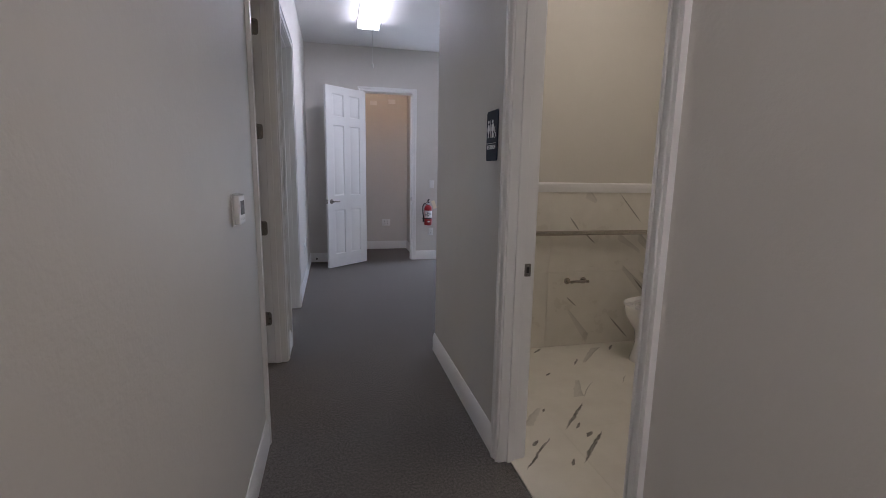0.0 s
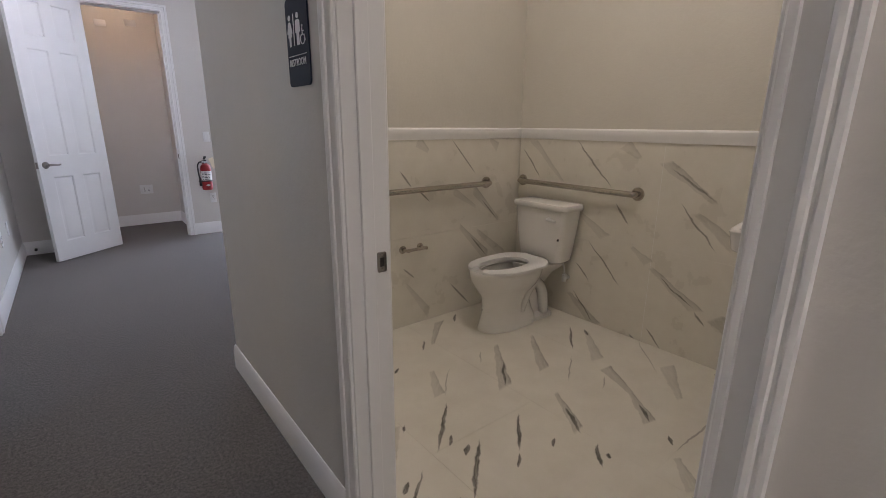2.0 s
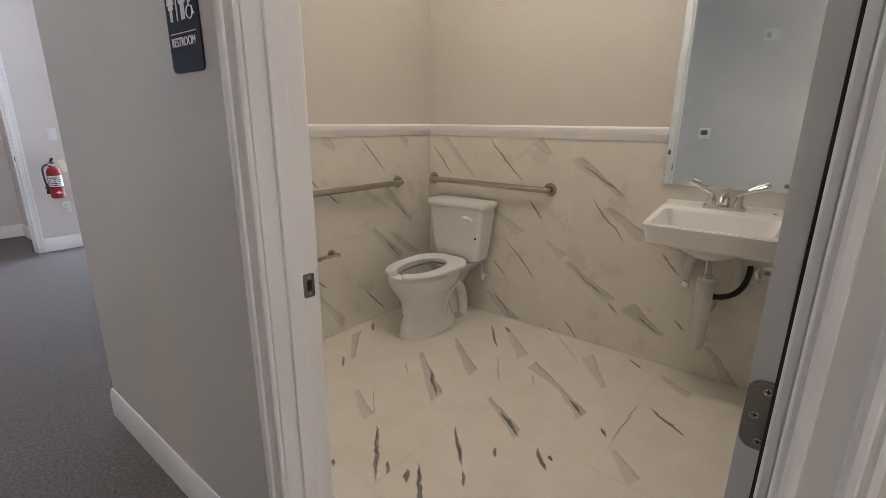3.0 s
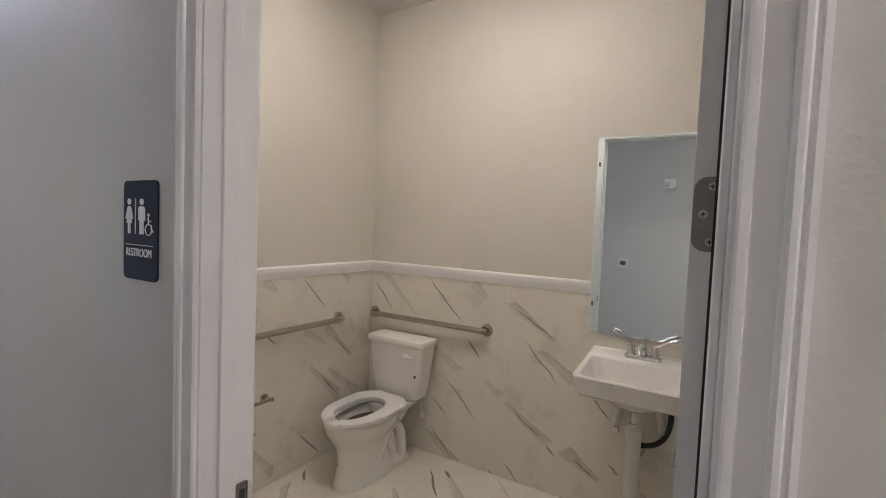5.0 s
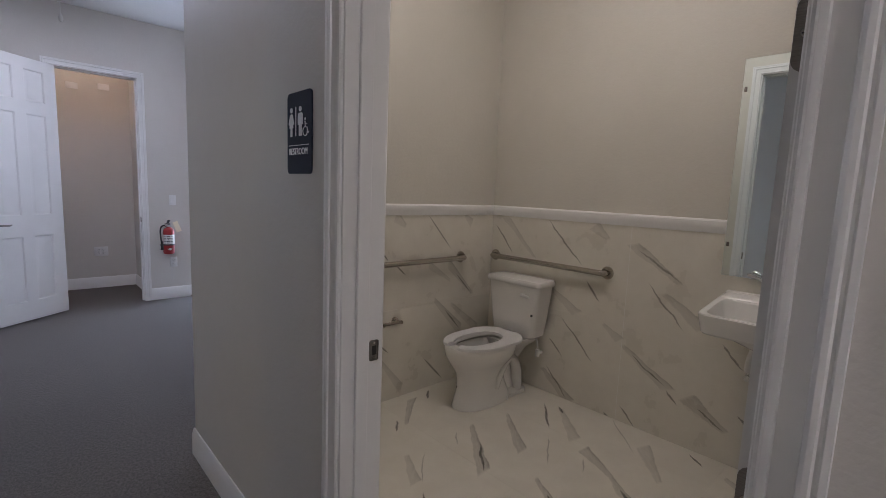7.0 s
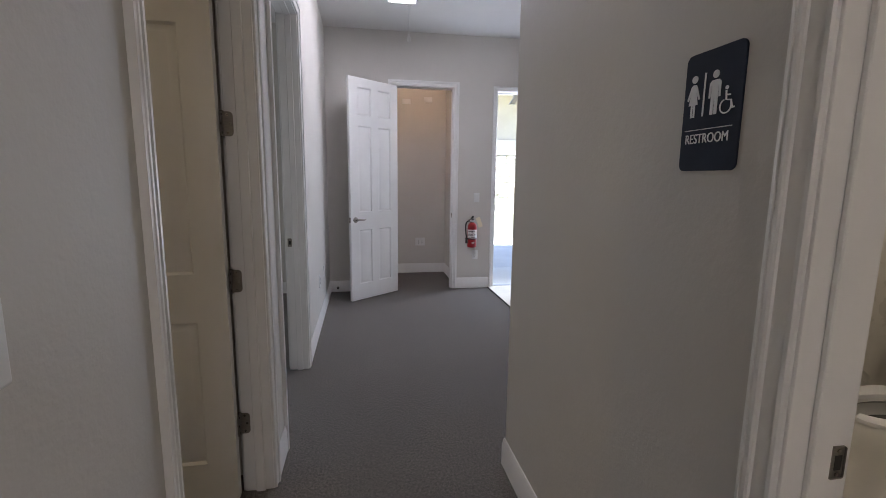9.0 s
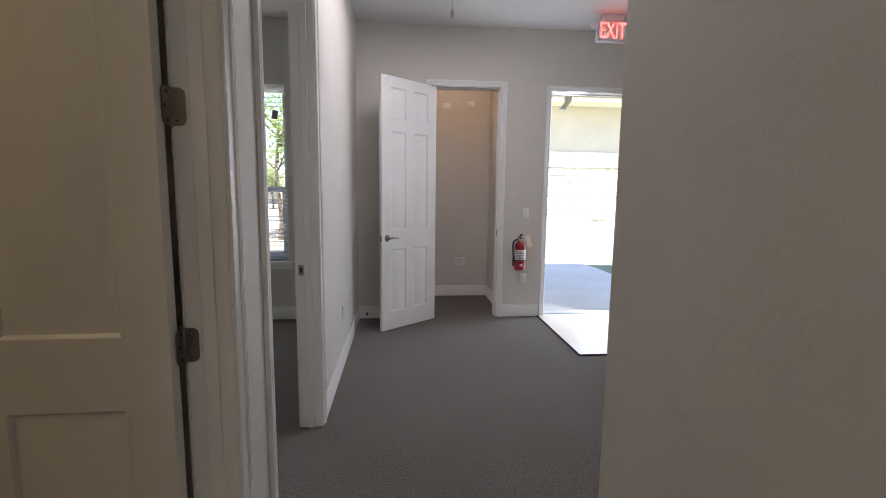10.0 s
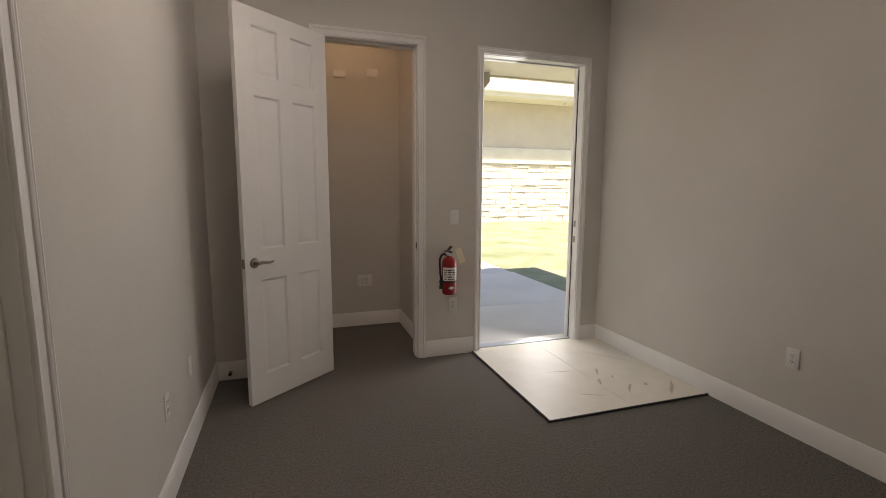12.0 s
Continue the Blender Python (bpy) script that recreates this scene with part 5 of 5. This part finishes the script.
    for nm, q in (("frame", (0, 0.085, 0, f, 0.148, H)), ("frame", (W - f, 0.085, 0, W, 0.148, H)), ("frame", (f, 0.085, H - f, W - f, 0.148, H)), ("frame", (f, 0.085, 0, W - f, 0.148, f)),
                  ("meeting_rail", (f, 0.092, 0.715, W - f, 0.140, 0.765)), ("sash_stile", (f, 0.100, f, f + 0.035, 0.130, 0.715)), ("sash_stile", (W - f - 0.035, 0.100, f, W - f, 0.130, 0.715)), ("sash_rail", (f + 0.035, 0.100, f, W - f - 0.035, 0.130, f + 0.04))):
        part(nm, boxed(*q, bevel=0.003, seg=1), VINYL, w)
    for q in ((f + 0.036, 0.112, f + 0.041, W - f - 0.036, 0.116, 0.714), (f, 0.122, 0.766, W - f, 0.126, H - f)):
        p = part("pane", boxed(*q), GLASS, w)
        p.visible_shadow = False
    for q in ((-0.001, -0.001, 0.001, 0.006, 0.085, H), (W - 0.006, -0.001, 0.001, W + 0.001, 0.085, H), (0.006, -0.001, H - 0.006, W - 0.006, 0.085, H + 0.001)):
        part("reveal", boxed(*q), TRIM, w)
    part("sill", boxed(-0.055, -0.045, -0.024, W + 0.055, 0.085, 0.0, bevel=0.006, seg=3), TRIM, w, "white painted window stool")
    part("apron", boxed(-0.03, -0.016, -0.088, W + 0.03, 0.0, -0.024, bevel=0.004), TRIM, w)
    b = thing("window_blind", pose(x0 + 0.012, EY + 0.040, z0), "white horizontal slat blind lowered with its slats open", "blind", "office blinds")
    BW = W - 0.024
    part("valance", boxed(0, -0.034, H - 0.085, BW, -0.022, H - 0.008, bevel=0.003), SLATM, b)
    part("head_rail", boxed(0.004, -0.020, H - 0.062, BW - 0.004, 0.030, H - 0.008, bevel=0.003), SLATM, b)
    part("bottom_rail", boxed(0, -0.024, 0.012, BW, 0.026, 0.030, bevel=0.004), SLATM, b)
    sl = bmesh.new()
    prof = [(-0.024, -0.0016), (-0.012, 0.0002), (0.0, 0.0008), (0.012, 0.0002), (0.024, -0.0016), (0.024, -0.0004), (0.012, 0.0014), (0.0, 0.0020), (-0.012, 0.0014), (-0.024, -0.0004)]
    loft(sl, [[(x, y, z) for y, z in prof] for x in (0.0, BW)])
    me = mesh_of("slat", sl, SLATM)
    n = int((H - 0.13) / 0.0445)
    for k in range(n):
        s = new("slat", me)
        s.parent = b
        s.matrix_basis = pose(0, 0.002, 0.062 + k * 0.0445, 4)
    for x in (0.13, BW - 0.13):
        for y in (-0.025, 0.027):
            bm = bmesh.new()
            tube(bm, [(x, y, 0.02), (x, y, H - 0.06)], 0.0009, 5)
            part("ladder_cord", bm, SLATM, b)
    bm = bmesh.new()
    tube(bm, [(BW - 0.085, -0.040, H - 0.07), (BW - 0.083, -0.041, H - 0.27)], 0.0015, 6)
    part("lift_cord", bm, SLATM, b)
    tg = part("warning_tag", boxed(-0.028, -0.0007, -0.085, 0.028, 0.0007, 0.0), mottled("grey_tag", (0.16, 0.14, 0.15), (0.22, 0.20, 0.21), 20.0, 0.6), b, "dark grey paper tag hung on the cord")
    tg.matrix_basis = pose(BW - 0.083, -0.042, H - 0.26, 0, 8, 0)


window("window_1", *W1)
window("window_2", *W2)
for _w in (W1, W2):
    _l = new("window_daylight", bpy.data.lights.new("window_daylight", "AREA"))
    _l.data.shape, _l.data.size, _l.data.size_y, _l.data.energy, _l.data.color = "RECTANGLE", _w[1] - _w[0] - 0.06, _w[3] - _w[2] - 0.12, WINDOW_WATTS, (0.84, 0.94, 1.0)
    _l.matrix_world = look(((_w[0] + _w[1]) / 2, EY + 0.004, (_w[2] + _w[3]) / 2), ((_w[0] + _w[1]) / 2, EY - 1.0, (_w[2] + _w[3]) / 2))

# area lamp added to the daylight, turned west to brighten the far lobby wall
_l = new("doorway_daylight", bpy.data.lights.new("doorway_daylight", "AREA"))
_l.data.shape, _l.data.size, _l.data.size_y, _l.data.energy, _l.data.color = "RECTANGLE", 0.44, 2.25, DOORWAY_WATTS, (0.70, 0.84, 1.05)
_l.matrix_world = look((2.32, EY + 0.15, 1.24), (1.30, EY - 0.46, 1.0))

# ---- outdoors ----
GZ = -0.10
LAWN = mottled("lawn_soil", (0.17, 0.24, 0.13), (0.38, 0.40, 0.31), 0.9, 0.95, bumps=((22.0, 1.0, 0.03), (120.0, 0.6, 0.03)))
_nt = LAWN.node_tree
_g, _sx = _nt.nodes.new("ShaderNodeNewGeometry"), _nt.nodes.new("ShaderNodeSeparateXYZ")
link(_nt, _g.outputs["Position"], _sx.inputs[0])
_dry = mth(_nt, "ADD", mth(_nt, "MULTIPLY", _sx.outputs[0], -0.5), mth(_nt, "MULTIPLY", noise_tex(_nt, 2.2, 5.0, 0.7), 1.4))
_soil = ramp(_nt, noise_tex(_nt, 7.0, 5.0, 0.75), [(0.42, (0.46, 0.41, 0.33)), (0.58, (0.40, 0.37, 0.28)), (0.68, (0.20, 0.26, 0.10))])
_old = _nt.nodes["Principled BSDF"].inputs["Base Color"].links[0].from_socket
link(_nt, mixc(_nt, mth(_nt, "SUBTRACT", _dry, 0.7, True), _old, _soil), _nt.nodes["Principled BSDF"].inputs["Base Color"])
CONC = mottled("concrete", (0.58, 0.57, 0.555), (0.67, 0.66, 0.645), 1.2, 0.85, bumps=((90.0, 0.8, 0.002), (8.0, 0.3, 0.002)))
ASPH = mottled("concrete_lot", (0.36, 0.355, 0.35), (0.44, 0.435, 0.43), 0.6, 0.9, bumps=((140.0, 1.0, 0.004),))
STUCCO = mottled("stucco", (0.50, 0.455, 0.41), (0.56, 0.515, 0.47), 1.0, 0.85, bumps=((60.0, 1.0, 0.004),))
SHING = mottled("roof_shingle", (0.25, 0.225, 0.225), (0.36, 0.33, 0.33), 6.0, 0.9, bumps=((25.0, 1.0, 0.01),))
STONE = mottled("limestone", (0.50, 0.46, 0.40), (0.68, 0.64, 0.57), 3.0, 0.85, bumps=((30.0, 1.0, 0.012), (9.0, 0.7, 0.012)))
FASC = mottled("fascia_paint", (0.70, 0.665, 0.585), (0.76, 0.725, 0.645), 2.0, 0.5)
TYRE = mottled("tyre", (0.012, 0.012, 0.013), (0.022, 0.022, 0.022), 20.0, 0.75)
CARW = mottled("car_paint", (0.66, 0.66, 0.65), (0.70, 0.70, 0.69), 2.0, 0.18)
CARG = mottled("car_glass", (0.015, 0.02, 0.025), (0.025, 0.03, 0.035), 2.0, 0.06)
KRED = mottled("red_kerb_paint", (0.42, 0.06, 0.05), (0.52, 0.10, 0.08), 4.0, 0.7)
BARK = mottled("bark", (0.09, 0.065, 0.045), (0.15, 0.115, 0.085), 14.0, 0.9, bumps=((40.0, 1.0, 0.008),))
LEAF = mottled("leaf", (0.11, 0.17, 0.05), (0.15, 0.22, 0.07), 5.0, 0.6)
_tr = LEAF.node_tree.nodes.new("ShaderNodeBsdfTranslucent")
_tr.inputs["Color"].default_value = (0.42, 0.55, 0.18, 1)
_mx = LEAF.node_tree.nodes.new("ShaderNodeMixShader")
_mx.inputs[0].default_value = 0.5
link(LEAF.node_tree, LEAF.node_tree.nodes["Principled BSDF"].outputs[0], _mx.inputs[1])
link(LEAF.node_tree, _tr.outputs[0], _mx.inputs[2])
link(LEAF.node_tree, _mx.outputs[0], LEAF.node_tree.nodes["Material Output"].inputs[0])

solid("ground", boxed(-900, EY + 0.15, GZ - 0.5, 900, 1500, GZ), LAWN, "patchy sunlit lawn reaching into the distance", "ground", "structure")
solid("foundation", boxed(-4.7, EY - 0.002, -0.5, VX + 0.12, EY + 0.15, -0.001), CONC, "grey concrete building footing", "foundation", "structure")
pv = tagged(new("pavement"), "pale concrete walk outside the exit", "pavement", "", "structure")
for q in ((1.40, EY + 0.152, 3.88, 8.565), (1.40, 8.575, 3.88, 10.60), (0.10, 10.61, 3.84, 12.2), (-3.0, 10.61, 0.09, 12.2)):
    part("slab", boxed(q[0], q[1], GZ - 0.05, q[2], q[3], GZ + 0.035, bevel=0.008), CONC, pv)
solid("road", boxed(-60, 8.6, GZ - 0.02, -4.15, 34, GZ + 0.012), ASPH, "pale sun-bleached concrete parking lot", "road", "structure")


def kerb(x0, y0, x1, y1, material, label):
    solid("kerb", boxed(x0, y0, GZ - 0.05, x1, y1, GZ + 0.14, bevel=0.02, seg=3), material, label, "kerb", "structure")


kerb(-4.15, 8.6, -4.0, 33.8, CONC, "pale concrete kerb beside the lawn")
kerb(-16.5, 34.0, -9.0, 34.15, KRED, "red painted kerb across the parking lot")
kerb(-60, 34.0, -16.5, 34.15, CONC, "pale concrete kerb across the parking lot")

# own eave over the exit
solid("soffit", boxed(0.9, EY + 0.152, 2.895, 4.2, 9.36, 2.94), FASC, "cream painted eave soffit over the exit", "soffit", "structure")
# unseen roof and eave slabs, added to keep sun off the near ground
solid("roof_own", boxed(-5.6, SOUTH - 0.6, CEILING_Z + 0.13, 3.6, 6.6, CEILING_Z + 0.30), SHING, "unseen shingled roof slab added to block the sun", "roof", "structure")
bm = bmesh.new()
loft(bm, [[(x, 8.06, 2.80), (x, 8.06, 2.75), (x, 6.59, 3.30), (x, 6.59, 3.36)] for x in (-5.6, 0.85)])
solid("roof_eave", bm, SHING, "unseen shingled eave slab added to shade the ground outside the windows", "roof", "structure")
solid("fascia", boxed(0.9, 9.36, 2.875, 4.2, 9.40, 3.05), FASC, "cream painted fascia board", "trim", "structure")
solid("roof_porch", boxed(0.86, 6.62, 3.06, 4.24, 9.46, 3.12), SHING, "brown shingled porch roof over the exit", "roof", "structure")
g = thing("gutter_spout", pose(2.72, 9.27, 2.655), "grey metal gutter spout elbow under the eave", "gutter")
bm = bmesh.new()
loft(bm, [rrect(-0.04, 0.05, 0.05, 0.012, 0.235), rrect(-0.04, 0.05, 0.05, 0.012, 0.12), rrect(-0.12, -0.03, 0.05, 0.012, 0.02), rrect(-0.12, -0.03, 0.05, 0.012, 0.0)])
part("elbow", bm, brushed("dark_gutter", (0.34, 0.33, 0.32), (0.42, 0.41, 0.40), 0.5), g)


def neighbour():
    h = thing("neighbour_house", pose(0, 22.3, GZ), "beige stucco building with limestone base and shingled roof", "house", kind="")
    X0, X1 = -2.0, 26.0
    part("wall", boxed(X0, 0, 0, X1, 8, 5.28), STUCCO, h, "beige stucco wall")
    part("ledge", boxed(X0 - 0.1, -0.17, 2.56, X1 + 0.1, 0.0, 2.68, bevel=0.02), CONC, h, "pale stone ledge")
    part("trim_band", boxed(X0 - 0.05, -0.10, 2.68, X1, 0.0, 3.25, bevel=0.01), mottled("light_band", (0.62, 0.59, 0.53), (0.68, 0.65, 0.6), 2.0, 0.8), h)
    part("soffit", boxed(X0 - 0.5, -1.25, 5.22, X1 + 0.5, 0.0, 5.27), FASC, h, "cream painted soffit")
    part("fascia", boxed(X0 - 0.5, -1.3, 5.19, X1 + 0.5, -1.25, 5.43), FASC, h, "cream fascia board")
    bm = bmesh.new()
    tube(bm, [(X0 - 0.5, -1.36, 5.40), (X1 + 0.5, -1.36, 5.40)], 0.065, 8)
    part("gutter", bm, VINYL, h)
    bm = bmesh.new()
    loft(bm, [[(x, -1.32, 5.44), (x, 4.0, 7.9), (x, 9.3, 5.44), (x, 9.3, 5.36), (x, 4.0, 7.8), (x, -1.32, 5.36)] for x in (X0 - 0.6, X1 + 0.6)])
    part("roof", bm, SHING, h, "weathered brown shingle roof")
    bm = bmesh.new()
    lathe(bm, ((0.10, 0.0), (0.10, 0.05), (0.05, 0.08), (0.001, 0.09)), 12, (11.9, -0.6, 5.13))
    part("soffit_lamp", bm, PLAST, h)
    rng = random.Random(4)
    z = 0.0
    protos = []
    for _ in range(12):
        bm = bmesh.new()
        box(bm, 0, -1.0, 0, 1, 0, 1)
        for v in bm.verts:
            v.co += Vector((rng.uniform(-0.04, 0.04), rng.uniform(-0.2, 0.2) if v.co.y < -0.5 else 0, rng.uniform(-0.04, 0.04)))
        protos.append(mesh_of("stone", bm, STONE))
    near, rest = 0, []
    while z < 2.5:
        hh = min(rng.choice((0.12, 0.18, 0.24, 0.30)), 2.56 - z)
        x = 3.0 + rng.uniform(-0.3, 0)
        while x < 17.0:
            w = rng.uniform(0.25, 0.9)
            if 5.5 < x < 14.5 and near < 300:
                s = new("stone", rng.choice(protos))
                s.parent = h
                s.matrix_basis = Matrix.Translation((x, -0.0, z)) @ Matrix.Diagonal((w - 0.018, rng.uniform(0.07, 0.12), hh - 0.018, 1))
                near += 1
            else:
                rest.append((x, w, z, hh, rng.uniform(0.07, 0.12)))
            x += w
        z += hh
    bm = bmesh.new()
    for x, w, z, hh, d in rest:
        box(bm, x, -d, z, x + w - 0.018, -0.0, z + hh - 0.018)
    tagged(part("stone_facing", bm, STONE, h, "stacked limestone facing"), kind="stuff")
    part("mortar_bed", boxed(X0, -0.05, 0, X1, -0.001, 2.56), CONC, h)


neighbour()


def car(m, label):
    """Boxy people carrier; local x forward, y left, wheels at x = +-1.58."""
    c = thing("parked_car", m, label, "car", "parked cars")
    side = [(-2.45, 0.42), (-2.52, 0.62), (-2.50, 0.95), (-2.42, 1.15), (-2.22, 1.66), (-2.05, 1.74), (-0.6, 1.79), (0.35, 1.76), (0.75, 1.66), (1.42, 1.16), (2.15, 1.04), (2.42, 0.92), (2.52, 0.66), (2.50, 0.40), (2.40, 0.28), (-2.36, 0.28)]

    def inset(z):
        return 0.95 if z < 1.12 else 0.95 - (z - 1.12) * 0.30
    bm = bmesh.new()
    cuts = [[(x, s * inset(z), z) for x, z in side] for s in (-1, 1)]
    mid = [[(x * 1.015, s * inset(z) * 0.8, z + 0.012) for x, z in side] for s in (-1, 1)]
    loft(bm, [cuts[0], mid[0], mid[1], cuts[1]])
    part("body", bm, CARW, c, "glossy white car body")
    for s in (-1, 1):
        for q in (((-2.02, 1.18), (-1.86, 1.60), (-1.10, 1.64), (-1.10, 1.17)), ((-1.02, 1.17), (-1.02, 1.64), (-0.12, 1.66), (-0.12, 1.16)), ((-0.04, 1.16), (-0.04, 1.66), (0.50, 1.60), (1.10, 1.17))):
            bm = bmesh.new()
            loft(bm, [[(x, s * (inset(z) + d), z) for x, z in q] for d in (-0.01, 0.006)])
            part("side_window", bm, CARG, c)
        for wx in (-1.58, 1.58):
            bm = bmesh.new()
            prof = ((0.10, 0.20), (0.115, 0.24), (0.115, 0.33), (0.09, 0.355), (-0.09, 0.355), (-0.11, 0.33), (-0.11, 0.24))
            loft(bm, [[(wx + r * math.cos(a), s * 0.86 + s * y, 0.355 + r * math.sin(a)) for y, r in prof] for a in (2 * math.pi * k / 28 for k in range(29))], cap=False)
            wh = new("wheel")
            wh.parent = c
            part("tyre", bm, TYRE, wh)
            bm = bmesh.new()
            tube(bm, [(wx, s * 0.84, 0.355), (wx, s * 0.90, 0.355)], 0.245, 28)
            part("rim_disc", bm, DARKGAP, wh)
            bm = bmesh.new()
            for k in range(6):
                a = 2 * math.pi * k / 6
                tube(bm, [(wx, s * 0.955, 0.355), (wx + 0.13 * math.cos(a), s * 0.965, 0.355 + 0.13 * math.sin(a)), (wx + 0.24 * math.cos(a), s * 0.955, 0.355 + 0.24 * math.sin(a))], [0.045, 0.030, 0.042], 8)
            tube(bm, [(wx + 0.235 * math.cos(2 * math.pi * k / 24), s * 0.958, 0.355 + 0.235 * math.sin(2 * math.pi * k / 24)) for k in range(25)], 0.014, 6)
            part("rim", bm, ALUM, wh, "silver spoked rim")
            bm = bmesh.new()
            n = 14
            loft(bm, [[(wx + r * math.cos(math.pi * k / n), s * 0.945 + s * d, 0.34 + r * math.sin(math.pi * k / n)) for k in range(n + 1)] for r, d in ((0.42, 0.0), (0.42, 0.018), (0.375, 0.018), (0.375, 0.0))], close=False)
            part("wheel_arch", bm, DARKGAP, c)
        for z in (0.95,):
            for x in (-0.95, 0.10):
                part("door_handle", boxed(x, s * 0.955 - 0.012, z, x + 0.16, s * 0.955 + 0.016, z + 0.03, bevel=0.006), CARW, c)
        part("headlight", boxed(2.05, s * 0.70 - 0.16, 0.78, 2.47, s * 0.70 + 0.20, 0.95, bevel=0.05, seg=3), mottled("headlight_lens", (0.55, 0.50, 0.42), (0.65, 0.60, 0.52), 6.0, 0.15), c, "amber-tinged headlight")
        part("tail_light", boxed(-2.54, s * 0.86 - 0.06, 0.95, -2.40, s * 0.86 + 0.08, 1.35, bevel=0.03), mottled("tail_lens", (0.35, 0.02, 0.02), (0.42, 0.03, 0.03), 6.0, 0.2), c)
        part("door_mirror", boxed(0.92, s * 1.05 - 0.12, 1.10, 1.05, s * 1.05 + 0.08, 1.26, bevel=0.04, seg=3), CARW, c)
        bm = bmesh.new()
        tube(bm, [(-1.9, s * 0.66, 1.80), (-1.7, s * 0.66, 1.86), (0.1, s * 0.66, 1.86), (0.3, s * 0.66, 1.80)], 0.018, 8)
        part("roof_rail", bm, DARKGAP, c)
    bm = bmesh.new()
    loft(bm, [[(x + d, y * f, z + d * 0.8) for x, z, f in ((0.80, 1.63, 0.80), (1.38, 1.19, 0.90)) for y in ((-0.95, 0.95) if z > 1.4 else (0.95, -0.95))] for d in (0.012, 0.03)])
    part("windscreen", bm, CARG, c)
    part("grille", boxed(2.44, -0.42, 0.58, 2.535, 0.42, 0.80, bevel=0.02), DARKGAP, c)
    part("bumper", boxed(2.30, -0.90, 0.30, 2.56, 0.90, 0.52, bevel=0.08, seg=3), CARW, c)
    return c


ang = math.degrees(math.atan2(10.85 - 13.98, -4.72 + 5.08))
car(pose(-6.45, 13.30, GZ + 0.012, 0, 0, ang) @ Matrix.Scale(1.06, 4), "white people carrier parked outside the office windows")
car(pose(-15.5, 44.0, GZ + 0.0, 0, 0, 176), "white car parked far across the lot")


def tree(x, y, height, spread, seed, label):
    rng = random.Random(seed)
    t = thing("tree", pose(x, y, GZ), label, "tree", "young trees")
    bm = bmesh.new()
    tops = []
    trunk = [(0.05 * math.sin(k * 1.3), 0.04 * math.cos(k), height * 0.62 * k / 6) for k in range(7)]
    tube(bm, trunk, [0.075 - 0.008 * k for k in range(7)], 9)
    for k in range(11):
        z = height * rng.uniform(0.30, 0.62)
        a = rng.uniform(0, 6.28)
        L = spread * rng.uniform(0.6, 1.0)
        p = [(0, 0, z), (L * 0.5 * math.cos(a), L * 0.5 * math.sin(a), z + L * 0.45), (L * math.cos(a), L * math.sin(a), z + L * rng.uniform(0.6, 1.2))]
        tube(bm, p, [0.032, 0.020, 0.008], 6)
        tops += p[1:]
    tops.append((0, 0, height * 0.75))
    part("trunk", bm, BARK, t, "slender brown trunk with thin limbs")
    bm = bmesh.new()
    for px, py, pz in tops:
        for _ in range(95):
            c = Vector((px, py, pz)) + Vector((rng.gauss(0, 0.30), rng.gauss(0, 0.30), rng.gauss(0.05, 0.28))) * spread * 0.7
            d = Vector((rng.uniform(-1, 1), rng.uniform(-1, 1), rng.uniform(-0.6, 0.6))).normalized()
            n = d.orthogonal().normalized()
            s = rng.uniform(0.045, 0.09)
            q = [c - d * s, c + n * s * 0.45, c + d * s, c - n * s * 0.45]
            bm.faces.new([bm.verts.new(v) for v in q])
    tagged(part("crown", bm, LEAF, t, "airy green crown of small leaves"), kind="stuff")


tree(-3.35, 15.6, 5.2, 1.15, 3, "slender young tree with an airy green crown on the lawn")
tree(-9.2, 36.5, 3.6, 1.4, 8, "low green tree beyond the parking lot")
tree(-13.2, 37.5, 3.2, 1.5, 12, "low green tree beyond the parking lot")


def far_house(x, y, w, d, eave, ridge, turn):
    h = thing("far_house", pose(x, y, GZ, 0, 0, turn), "beige house with a grey hipped roof across the lot", "house", "far houses")
    part("wall", boxed(-w / 2, -d / 2, 0, w / 2, d / 2, eave), STUCCO, h)
    bm = bmesh.new()
    o = 0.5
    b = [(-w / 2 - o, -d / 2 - o, eave), (w / 2 + o, -d / 2 - o, eave), (w / 2 + o, d / 2 + o, eave), (-w / 2 - o, d / 2 + o, eave)]
    r = [(-w / 2 + d * 0.45, -0.01, ridge), (w / 2 - d * 0.45, -0.01, ridge), (w / 2 - d * 0.45, 0.01, ridge), (-w / 2 + d * 0.45, 0.01, ridge)]
    loft(bm, [[(p[0], p[1], p[2] - 0.15) for p in b], b, r])
    part("roof", bm, SHING, h, "grey-brown shingle hip roof")
    for k in range(int(w / 3.2)):
        wx = -w / 2 + 1.6 + k * 3.2
        wn = new("window")
        wn.parent = h
        part("frame", boxed(wx - 0.6, -d / 2 - 0.05, 1.0, wx + 0.6, -d / 2, 2.3), VINYL, wn)
        part("pane", boxed(wx - 0.52, -d / 2 - 0.06, 1.08, wx + 0.52, -d / 2 - 0.05, 2.22), CARG, wn)


far_house(-21, 52, 15, 9, 3.0, 5.6, 8)
far_house(-34, 40, 14, 9, 3.0, 5.4, -20)
far_house(-6, 66, 14, 9, 3.0, 5.2, 4)
bm = bmesh.new()
tube(bm, [(0, 0, 0), (0, 0, 8.6)], [0.13, 0.09], 8)
t = thing("street_pole", pose(-22.0, 58.5, GZ), "tall dark metal pole beyond the far houses", "pole")
part("shaft", bm, NICKEL, t)
